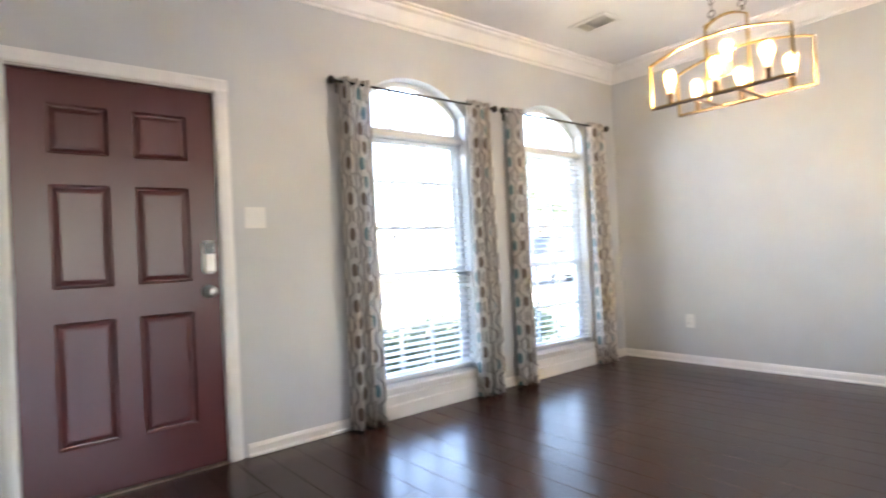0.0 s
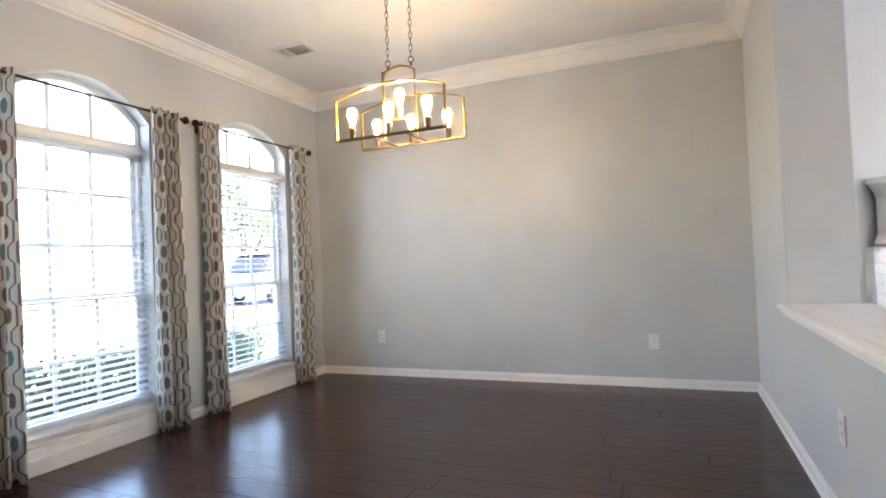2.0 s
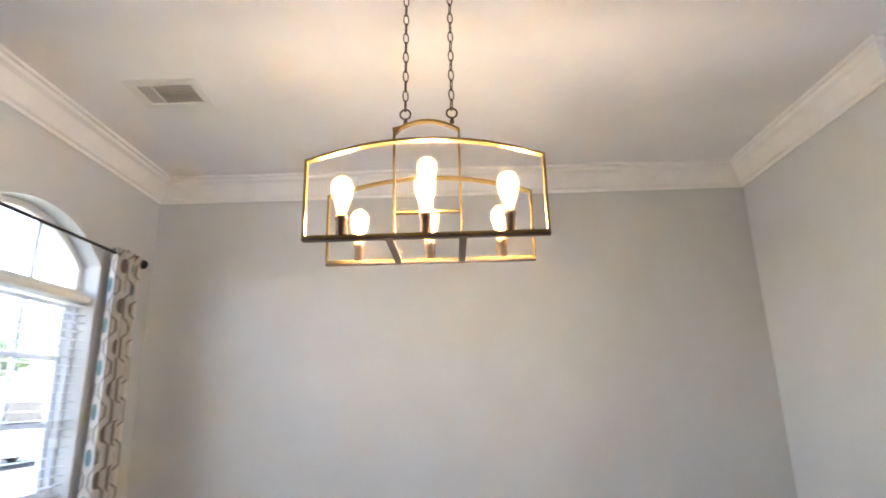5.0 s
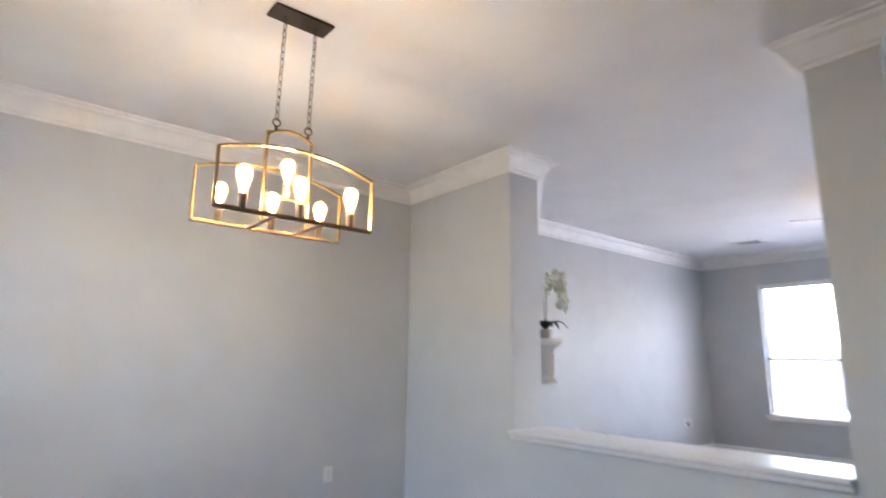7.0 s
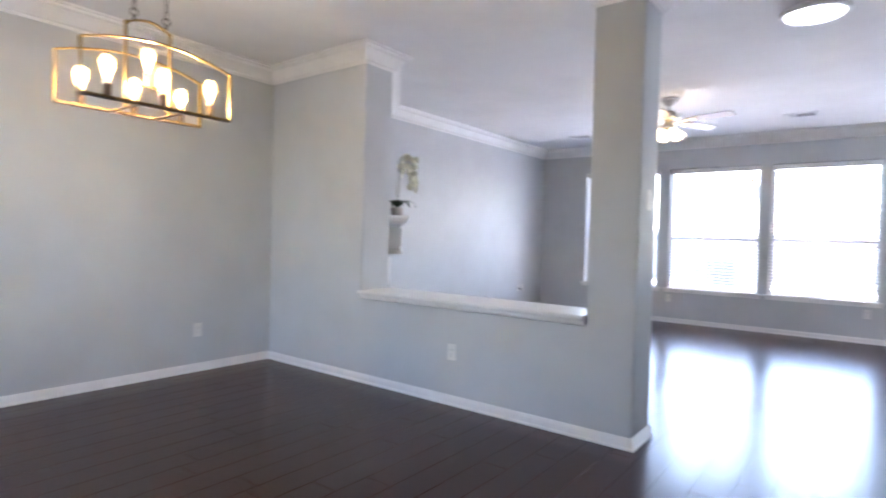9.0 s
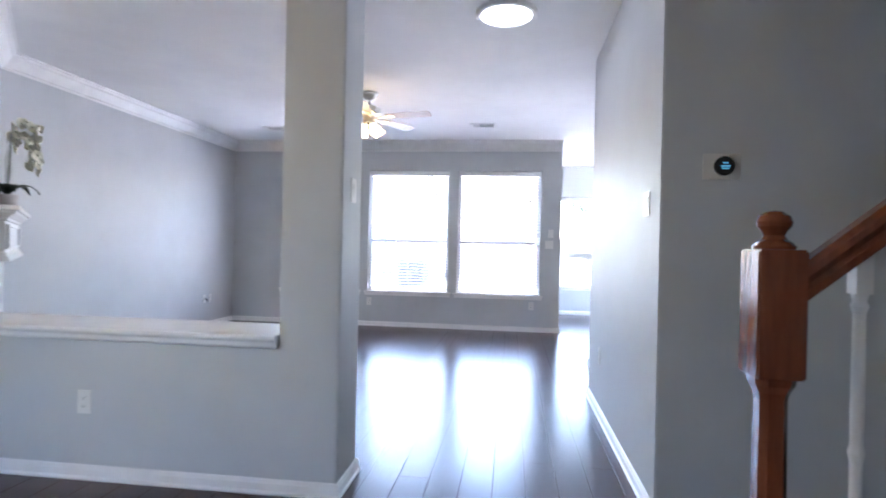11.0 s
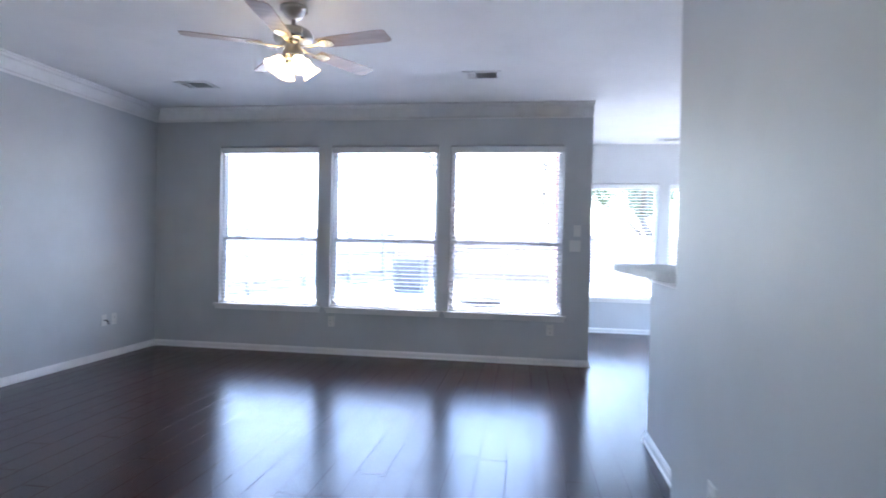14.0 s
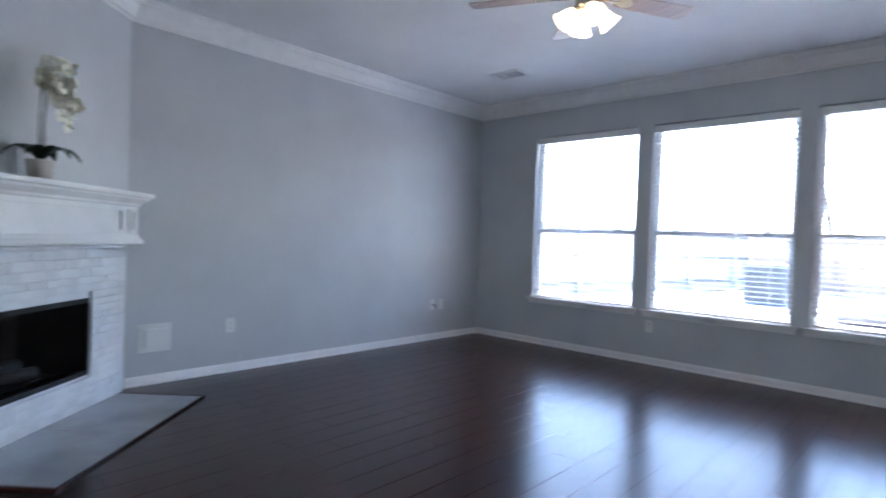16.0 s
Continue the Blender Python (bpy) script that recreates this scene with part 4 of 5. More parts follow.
def link(bm, m, a=0.021, b=0.0085, r=0.0021):
    pts = []
    for i in range(16):
        t = 2 * math.pi * i / 16
        pts.append(m @ Vector((b * math.cos(t), 0, a * math.sin(t))))
    rings = []
    for i, p in enumerate(pts):
        d = (pts[(i + 1) % 16] - pts[i - 1]).normalized()
        s = (m.to_3x3() @ Vector((0, 1, 0))).normalized()
        u = s.cross(d)
        rings.append([bm.verts.new(p + (s * math.cos(k * math.pi / 3) + u * math.sin(k * math.pi / 3)) * r) for k in range(6)])
    for i in range(16):
        p, q = rings[i], rings[(i + 1) % 16]
        for k in range(6):
            bm.faces.new([p[k], p[(k + 1) % 6], q[(k + 1) % 6], q[k]])


for s in (-1, 1):
    bm = bmesh.new()
    z0, z1, ya, yb = CZ + 0.462, -0.014, s * 0.075 + 0.008, s * 0.074 + 0.014
    n = round((z1 - z0) / 0.036)
    for i in range(n):
        t = (i + 0.5) / n
        link(bm, pose(0, ya + (yb - ya) * t, z0 + (z1 - z0) * t, 0, 0, 90 * (i % 2) + 20))
    link(bm, pose(0, ya, CZ + 0.45, 0, 0, 90), 0.017, 0.017, 0.0032)
    add_lathe(bm, [(0, 0), (0.008, 0), (0.006, 0.012), (0.004, 0.02), (0, 0.021)], 8, Matrix.Translation((0, ya, CZ + 0.415)))
    done(bm, "chain", IRONBROWN, parent=ch, smooth=True)


# ---- ceiling fan ----
fan = empty("ceiling_fan", pose(-1.45, 4.09, ZC - 0.015), label="five-blade nickel ceiling fan with lit frosted glass shades", category="ceiling fan")
bm = bmesh.new()
add_lathe(bm, [(0, 0.014), (0.085, 0.014), (0.086, -0.010), (0.070, -0.022), (0.055, -0.045), (0.035, -0.060), (0.016, -0.066), (0, -0.066)], 32)
add_lathe(bm, [(0, -0.06), (0.013, -0.06), (0.013, -0.115), (0, -0.115)], 14)
done(bm, "canopy", NICKEL, parent=fan, smooth=True)
bm = bmesh.new()
add_lathe(bm, [(0, -0.105), (0.035, -0.107), (0.06, -0.118), (0.105, -0.135), (0.122, -0.152), (0.124, -0.19), (0.118, -0.205), (0.085, -0.218), (0.055, -0.222), (0.055, -0.262), (0.068, -0.270), (0.066, -0.30), (0.04, -0.318), (0, -0.32)], 36)
done(bm, "motor_housing", NICKEL, parent=fan, smooth=True)
for i in range(5):
    m = pose(0, 0, -0.232, 0, 0, -11 + 72 * i)
    bm = bmesh.new()
    pm = m @ pose(0, 0, 0, -9, 0, 0)
    out = [(0.19, -0.050), (0.30, -0.062), (0.62, -0.070), (0.655, -0.064), (0.668, -0.045), (0.668, 0.045), (0.655, 0.064), (0.62, 0.070), (0.30, 0.062), (0.19, 0.050)]
    add_prism(bm, out, -0.003, 0.003, "z")
    for v in bm.verts:
        v.co = pm @ v.co
    done(bm, "blade", BLADE, parent=fan, bevel=0.001)
    bm = bmesh.new()
    add_tube(bm, [m @ Vector(p) for p in ((0.06, 0, -0.002), (0.10, 0, -0.014), (0.15, 0, -0.012), (0.20, 0, -0.008))], 0.013, 8, flat=0.005)
    lo = [(0.185, -0.012), (0.205, -0.034), (0.25, -0.040), (0.285, -0.024), (0.29, 0.0), (0.285, 0.024), (0.25, 0.040), (0.205, 0.034), (0.185, 0.012)]
    k = len(bm.verts)
    add_prism(bm, lo, -0.010, -0.0035, "z")
    bm.verts.ensure_lookup_table()
    for v in bm.verts[k:]:
        v.co = pm @ v.co
    done(bm, "blade_arm", WARMNICKEL, parent=fan, smooth=False)
for i in range(4):
    m = pose(0, 0, -0.295, 0, 0, 45 + 90 * i) @ pose(0.045, 0, 0, 0, 180 - 42, 0)
    bm = bmesh.new()
    add_lathe(bm, [(0, -0.02), (0.016, -0.02), (0.018, 0.02), (0.026, 0.03), (0.028, 0.045), (0, 0.045)], 14, m)
    done(bm, "light_arm", NICKEL, parent=fan, smooth=True)
    bm = bmesh.new()
    add_lathe(bm, [(0.024, 0.042), (0.033, 0.054), (0.042, 0.078), (0.048, 0.102), (0.056, 0.122), (0.064, 0.134), (0.060, 0.134), (0.052, 0.120), (0.042, 0.098), (0.029, 0.058), (0, 0.05)], 22, m)
    done(bm, "glass_shade", SHADE, parent=fan, smooth=True, label="lit frosted bell-shaped glass shade")

# ---- fireplace ----
fp = empty("fireplace", pose(0, 0, 0), label="corner fireplace with white ledger stone surround and white mantel", category="fireplace")
bm = bmesh.new()
add_box(bm, 0.10, FBX0 - 0.001, 0.001, 0.028, 0.0, 1.04, DIAG)
add_box(bm, FBX1 + 0.001, DL - 0.10, 0.001, 0.028, 0.0, 1.04, DIAG)
add_box(bm, FBX0 - 0.001, FBX1 + 0.001, 0.001, 0.028, 0.0, FBZ0, DIAG)
add_box(bm, FBX0 - 0.001, FBX1 + 0.001, 0.001, 0.028, FBZ1, 1.04, DIAG)
done(bm, "surround_backing", LEDGE, parent=fp)
bm = bmesh.new()
d = 0.42
for a in ((FBX0 + 0.03, FBX1 - 0.03, -d, -d + 0.02, FBZ0, FBZ1), (FBX0 - 0.005, FBX0 + 0.015, -d, -0.001, FBZ0, FBZ1), (FBX1 - 0.015, FBX1 + 0.005, -d, -0.001, FBZ0, FBZ1), (FBX0, FBX1, -d, -0.001, FBZ0 - 0.015, FBZ0), (FBX0, FBX1, -d, -0.001, FBZ1, FBZ1 + 0.02)):
    add_box(bm, *a, DIAG)
done(bm, "firebox", SOOT, parent=fp)
bm = bmesh.new()
for a in ((FBX0, FBX1, 0.002, 0.040, FBZ1 - 0.03, FBZ1), (FBX0, FBX1, 0.002, 0.040, FBZ0, FBZ0 + 0.03), (FBX0, FBX0 + 0.02, 0.002, 0.040, FBZ0 + 0.03, FBZ1 - 0.03), (FBX1 - 0.02, FBX1, 0.002, 0.040, FBZ0 + 0.03, FBZ1 - 0.03)):
    add_box(bm, *a, DIAG)
done(bm, "firebox_trim", BLACKIRON, parent=fp, bevel=0.002)
bm = bmesh.new()
rnd = random.Random(5)
for k in range(3):
    z = FBZ0 + 0.05 + 0.05 * (k % 2)
    p = [DIAG @ Vector((FBX0 + 0.2 + 0.05 * k, -0.16 - 0.07 * k, z)), DIAG @ Vector((FBX1 - 0.22 - 0.03 * k, -0.18 - 0.05 * k, z + 0.02))]
    add_tube(bm, [p[0], (p[0] + p[1]) / 2 + Vector((0, 0, 0.012)), p[1]], 0.04, 10, 0.03)
done(bm, "gas_log", SOOT, parent=fp, smooth=True)
# mantel: frieze with panels, cornice above, base moulding below
MX0, MX1 = 0.13, DL - 0.17


def diag_moulding(bm, prof, x0, x1, back=0.03):
    """A profile (out, z) along the mantel, with returned ends."""
    n = len(prof)
    rows = []
    for x, s in ((x0, -1), (x0, -1), (x1, 1), (x1, 1)):
        rows.append((x, s))
    ring = []
    for idx, (x, s) in enumerate(rows):
        front = idx in (1, 2)
        ring.append([bm.verts.new(DIAG @ Vector((x + s * o, back + (o if front else 0) + 0.12 * front, z))) for o, z in prof])
    for p, q in zip(ring, ring[1:]):
        for j in range(n - 1):
            bm.faces.new([p[j], q[j], q[j + 1], p[j + 1]])
    bm.faces.new([ring[k][0] for k in (0, 1, 2, 3)][::-1])
    bm.faces.new([ring[k][-1] for k in (0, 1, 2, 3)])


bm = bmesh.new()
diag_moulding(bm, [(0.0, 1.08), (0.028, 1.05), (0.030, 1.062), (0.022, 1.078), (0.012, 1.088), (0.008, 1.105), (0.0, 1.11), (0.0, 1.30), (0.010, 1.308), (0.014, 1.322), (0.030, 1.335), (0.052, 1.352), (0.056, 1.364), (0.072, 1.368), (0.075, 1.376), (0.075, 1.394), (0.070, 1.398)], MX0, MX1)
done(bm, "mantel", TRIM, parent=fp)
bm = bmesh.new()
fx = 0.1505
for x0, x1 in ((MX0 + 0.045, MX0 + 0.12), (MX0 + 0.19, MX1 - 0.19), (MX1 - 0.12, MX1 - 0.045)):
    for a in ((x0, x1, 1.125, 1.142), (x0, x1, 1.268, 1.285), (x0, x0 + 0.017, 1.142, 1.268), (x1 - 0.017, x1, 1.142, 1.268)):
        add_box(bm, a[0], a[1], fx, fx + 0.015, a[2], a[3], DIAG)
done(bm, "frieze_panel_moulding", TRIM, parent=fp, bevel=0.0025)
# stacked stones
rnd = random.Random(11)
zz = 0.004
stone_meshes = {}
while zz < 1.035:
    h = rnd.choice((0.044, 0.05, 0.058))
    h = min(h, 1.04 - zz)
    spans = [(0.095, DL - 0.095)]
    if zz + h > FBZ0 - 0.002 and zz < FBZ1 + 0.002:
        spans = [(0.095, FBX0 - 0.001), (FBX1 + 0.001, DL - 0.095)]
    for s0, s1 in spans:
        x = s0
        while x < s1 - 0.01:
            w = rnd.choice((0.13, 0.2, 0.28, 0.38))
            if s1 - (x + w) < 0.05:
                w = s1 - x
            key = (round(w, 4), round(h, 4))
            if key not in stone_meshes:
                bm = bmesh.new()
                vs = add_box(bm, 0.0008, w - 0.0008, 0, 0.022, 0.0008, h - 0.0008)
                bmesh.ops.bevel(bm, geom=[e for e in bm.edges], offset=0.0014, segments=1, affect="EDGES")
                bmesh.ops.recalc_face_normals(bm, faces=bm.faces)
                me = bpy.data.meshes.new("stone")
                bm.to_mesh(me)
                bm.free()
                me.materials.append(LEDGE)
                stone_meshes[key] = me
            st = new("stone", stone_meshes[key])
            st.parent = fp
            st.matrix_local = DIAG @ pose(x, 0.029 + rnd.random() * 0.004, zz, 0, 0, rnd.uniform(-0.6, 0.6))
            x += w
    zz += h

hearth = empty("hearth", pose(0, 0, 0), label="polished grey marble hearth slab with dark edging on the floor", category="hearth", kind="structure")
bm = bmesh.new()
add_box(bm, 0.15, 0.885, 0.055, 0.63, 0.001, 0.012, DIAG)
add_box(bm, 0.888, 1.55, 0.055, 0.63, 0.001, 0.012, DIAG)
done(bm, "slab", MARBLE, parent=hearth, bevel=0.002)
bm = bmesh.new()
add_box(bm, 0.12, 1.58, 0.632, 0.652, 0.001, 0.014, DIAG)
add_box(bm, 0.12, 0.148, 0.055, 0.631, 0.001, 0.014, DIAG)
add_box(bm, 1.552, 1.58, 0.055, 0.631, 0.001, 0.014, DIAG)
done(bm, "edging", FLOOR, parent=hearth, bevel=0.004)


# ---- orchid on the mantel ----
orchid = empty("orchid", DIAG @ pose(1.00, 0.12, 1.398), label="artificial white orchid with dark leaves in a stone pot", category="plant")
bm = bmesh.new()
add_lathe(bm, [(0, 0), (0.045, 0), (0.052, 0.006), (0.058, 0.05), (0.066, 0.098), (0.068, 0.104), (0.062, 0.104), (0.055, 0.09), (0, 0.088)], 24)
done(bm, "pot", POT, parent=orchid, smooth=True)
rnd = random.Random(3)
bm = bmesh.new()
for k in range(6):
    a = k * 1.05 + 0.3
    L = 0.17 + 0.05 * rnd.random()
    n = 7
    g = []
    for i in range(n + 1):
        t = i / n
        r, z = L * t, 0.10 + 0.10 * math.sin(t * 2.2) - 0.07 * t * t
        w = 0.038 * math.sin(math.pi * min(1, t * 0.9 + 0.12)) + 0.002
        c = Vector((math.cos(a) * r, math.sin(a) * r, z))
        s = Vector((-math.sin(a), math.cos(a), 0))
        g.append([bm.verts.new(c - s * w + Vector((0, 0, 0.006))), bm.verts.new(c), bm.verts.new(c + s * w + Vector((0, 0, 0.006)))])
    for p, q in zip(g, g[1:]):
        for j in (0, 1):
            bm.faces.new([p[j], p[j + 1], q[j + 1], q[j]])
lv = done(bm, "leaf", LEAF, parent=orchid, smooth=True)
lv.modifiers.new("thick", "SOLIDIFY").thickness = 0.002
stems = []
for dx, lean, hgt, r, fall in ((0.012, 0.10, 0.47, 0.062, 0.27), (-0.028, 0.02, 0.42, 0.045, 0.20)):
    pts = []
    for i in range(9):
        t = i / 8
        pts.append(Vector((dx + 0.02 * math.sin(3 * t), 0.02 * t, 0.09 + hgt * t)))
    p0 = pts[-1]
    for i in range(1, 7):
        a = math.pi * i / 6
        pts.append(p0 + Vector((lean * 0.2 * i / 6, r - r * math.cos(a), 0.75 * r * math.sin(a))))
    p1 = pts[-1]
    for i in range(1, 8):
        t = i / 7
        pts.append(p1 + Vector((lean * 0.3 * t, 0.02 * math.sin(2.2 * t), -fall * t)))
    stems.append(pts)
bm = bmesh.new()
for pts in stems:
    add_tube(bm, pts, 0.0038, 6, 0.002)
add_tube(bm, [(-0.01, -0.01, 0.09), (-0.02, -0.01, 0.35), (-0.015, 0.0, 0.5)], 0.003, 6)
done(bm, "stem", STEM, parent=orchid, smooth=True)


def petal_mesh():
    bm = bmesh.new()
    for k in range(5):
        a = radians((90, 18, 162, 235, 305)[k])
        L, W = (0.038, 0.026) if k in (1, 2) else (0.036, 0.016)
        n, g = 4, []
        for i in range(n + 1):
            t = i / n
            w = W * math.sin(math.pi * (0.12 + 0.84 * t)) + 0.001
            c = Vector((math.cos(a) * L * t, math.sin(a) * L * t, 0.010 * t * t))
            s = Vector((-math.sin(a), math.cos(a), 0))
            g.append([bm.verts.new(c - s * w + Vector((0, 0, -0.004))), bm.verts.new(c), bm.verts.new(c + s * w + Vector((0, 0, -0.004)))])
        for p, q in zip(g, g[1:]):
            for j in (0, 1):
                bm.faces.new([p[j], p[j + 1], q[j + 1], q[j]])
    add_lathe(bm, [(0, 0.0), (0.006, 0.004), (0.008, 0.012), (0.003, 0.018), (0, 0.018)], 8)
    bmesh.ops.recalc_face_normals(bm, faces=bm.faces)
    me = bpy.data.meshes.new("blossom")
    bm.to_mesh(me)
    bm.free()
    me.materials.append(PETAL)
    me.shade_smooth()
    return me


blossom = petal_mesh()
for pts in stems:
    for i in range(7, len(pts)):
        side = -1 if i % 2 else 1
        b = new("blossom", blossom)
        b.parent = orchid
        off = Vector((side * 0.028 + rnd.uniform(-0.015, 0.015), 0.012 + rnd.uniform(-0.02, 0.02), rnd.uniform(-0.02, 0.012)))
        b.matrix_local = Matrix.Translation(pts[i] + off) @ pose(0, 0, 0, 85 + rnd.uniform(-30, 25), rnd.uniform(-30, 30), 180 - side * 30 + rnd.uniform(-40, 40)) @ Matrix.Scale(rnd.uniform(0.95, 1.3), 4)

# ---- kitchen bar ----
BX, BY0, BY1 = 0.865, HY1 + 0.001, 4.48
boxes("wall_bar", WALL, (BX, BX + 0.14, BY0, BY1, -0.1, 1.095), bevel=0.005, label="grey painted half wall under the breakfast bar", category="wall", **ST)
bm = bmesh.new()
add_moulding(bm, [(BX, BY0), (BX, BY1), (BX + 0.14, BY1)], BASE)
done(bm, "baseboard", TRIM, label="white painted moulded baseboard", category="baseboard", **ST)
bar_top = empty("breakfast_bar", pose(0, 0, 0), label="pale stone bar top with white moulding under its edge", category="counter")
bm = bmesh.new()
add_prism(bm, [(BX + 0.30, BY0 + 0.002), (HX + 0.006, BY0 + 0.002), (BX - 0.205, BY0 + 0.22), (BX - 0.245, BY1 - 0.06), (BX - 0.215, BY1 + 0.05), (BX - 0.10, BY1 + 0.09), (BX + 0.30, BY1 + 0.10)], 1.127, 1.170, "z")
done(bm, "counter_top", STONETOP, parent=bar_top, bevel=0.006)
bm = bmesh.new()
add_moulding(bm, [(BX - 0.001, BY0 + 0.002), (BX - 0.001, BY1 + 0.001), (BX + 0.142, BY1 + 0.001)], [(0, 1.06), (0.008, 1.06), (0.012, 1.075), (0.026, 1.085), (0.03, 1.10), (0.05, 1.112), (0.054, 1.1265), (0, 1.1265)])
add_box(bm, BX, BX + 0.14, BY0 + 0.002, BY1, 1.0955, 1.1265)
done(bm, "edge_moulding", TRIM, parent=bar_top)

# ---- staircase ----
stair = empty("staircase", pose(0.575, -0.24, 0), label="staircase with stained oak newel and handrail and white turned balusters", category="staircase")
RISE, RUN, NST = 0.19, 0.235, 12
for i in range(NST):
    x = 0.075 + i * RUN
    bm = bmesh.new()
    add_box(bm, x, x + RUN - 0.001, -1.05, -0.03, 0.0 if i < 1 else RISE * (i - 1), RISE * (i + 1) - 0.028)
    done(bm, "riser", TRIM, parent=stair)
    bm = bmesh.new()
    add_box(bm, x - 0.025, x + RUN - 0.002, -1.05, -0.02, RISE * (i + 1) - 0.0275, RISE * (i + 1))
    done(bm, "tread", FLOOR, parent=stair, bevel=0.006)
bm = bmesh.new()
add_prism(bm, [(0.05, 0.0), (0.05, 0.23), (0.05 + RUN * NST, 0.23 + RISE * NST), (0.05 + RUN * NST, 0.0)], -0.018, 0.012, "y")
done(bm, "stringer", TRIM, parent=stair, bevel=0.003)
bm = bmesh.new()


def square_run(bm, rings):
    """Stacked squares of half-width w at height z, chamfered."""
    prev = None
    for w, z in rings:
        c = w * 0.55
        cur = [bm.verts.new(p) for p in ((w, -c, z), (w, c, z), (c, w, z), (-c, w, z), (-w, c, z), (-w, -c, z), (-c, -w, z), (c, -w, z))]
        if prev:
            for j in range(8):
                bm.faces.new([prev[j], prev[(j + 1) % 8], cur[(j + 1) % 8], cur[j]])
        else:
            bm.faces.new(cur[::-1])
        prev = cur
    bm.faces.new(prev)


add_box(bm, -0.047, 0.047, -0.047, 0.047, 0.946, 1.205)
bmesh.ops.bevel(bm, geom=bm.edges[:], offset=0.004, segments=2, affect="EDGES")
square_run(bm, [(0.033, 0.19), (0.0315, 0.25), (0.027, 0.90), (0.030, 0.915), (0.038, 0.930), (0.041, 0.9455)])
add_box(bm, -0.047, 0.047, -0.047, 0.047, 0.0, 0.17)
add_lathe(bm, [(0.047, 0.1705), (0.042, 0.182), (0.034, 0.19)], 16)
add_lathe(bm, [(0, 1.2055), (0.040, 1.2055), (0.041, 1.212), (0.034, 1.220), (0.024, 1.226), (0.020, 1.234), (0.024, 1.243), (0.032, 1.252), (0.034, 1.262), (0.029, 1.274), (0.016, 1.283), (0, 1.286)], 24)
done(bm, "newel_post", OAK, parent=stair, label="stained oak newel post with turned finial")
SL = RISE / RUN
bm = bmesh.new()
prof = [(-0.030, -0.030), (0.030, -0.030), (0.030, -0.012), (0.024, -0.004), (0.032, 0.010), (0.030, 0.024), (0.016, 0.034), (-0.016, 0.034), (-0.030, 0.024), (-0.032, 0.010), (-0.024, -0.004), (-0.030, -0.012)]
ra, rb = (0.047, 1.135), (2.8, 1.135 + (2.8 - 0.047) * SL)
r0, r1 = [bm.verts.new((ra[0], y, ra[1] + z * 1.2)) for y, z in prof], [bm.verts.new((rb[0], y, rb[1] + z * 1.2)) for y, z in prof]
for j in range(len(prof)):
    bm.faces.new([r0[j], r0[(j + 1) % len(prof)], r1[(j + 1) % len(prof)], r1[j]])
bm.faces.new(r0)
bm.faces.new(r1[::-1])
done(bm, "handrail", OAK, parent=stair, label="stained oak handrail")
for i in range(16):
    x = 0.165 + i * 0.125
    top = 1.135 + (x - 0.047) * SL - 0.036
    foot = 0.235 + (x - 0.05) * SL
    H = top - foot
    bm = bmesh.new()
    add_box(bm, x - 0.016, x + 0.016, -0.016, 0.016, top - 0.075, top + 0.012)
    add_box(bm, x - 0.016, x + 0.016, -0.016, 0.016, foot - 0.015, foot + 0.17)
    a, L = foot + 0.17, H - 0.245
    add_lathe(bm, [(0.016, 0.0), (0.013, 0.008), (0.018, 0.018), (0.012, 0.028), (0.010, 0.05), (0.016, 0.09), (0.0165, 0.13), (0.012, 0.155), (0.016, 0.165), (0.012, 0.175), (0.011, L * 0.45), (0.015, L * 0.45 + 0.02), (0.011, L * 0.45 + 0.04), (0.0125, L * 0.6), (0.011, L - 0.04), (0.016, L - 0.025), (0.012, L - 0.015), (0.016, L)], 14, Matrix.Translation((x, 0, a)))
    done(bm, "baluster", TRIM, parent=stair, smooth=False)

# ---- outdoors ----
boxes("ground", LAWN, (-400, 400, -400, 400, -0.5, -0.17), label="patchy lawn reaching to the horizon", category="ground", **ST)
# last strip, outside the kitchen opening, is unseen and added for neutral bounce
boxes("pavement_patio", CONCRETE, (-6.5, XE - EXT - 0.3, YB + EXT + 0.001, 17.5, -0.16, -0.10), (XE - EXT - 0.299, 8.5, YN + EXT + 0.001, 17.5, -0.16, -0.10), (XK + EXT + 0.001, 8.5, 4.0, YN + EXT, -0.16, -0.10), label="pale concrete patio", category="patio", **ST)
boxes("pavement_front", CONCRETE, (-40, 30, -10.2, -8.6, -0.169, -0.12), (-1.2, 1.1, -8.599, YF - EXT - 0.001, -0.169, -0.12), label="pale concrete front walk and sidewalk", category="pavement", **ST)
boxes("road", ASPHALT, (-60, 60, -20, -12, -0.169, -0.15), label="asphalt residential street", category="road", **ST)


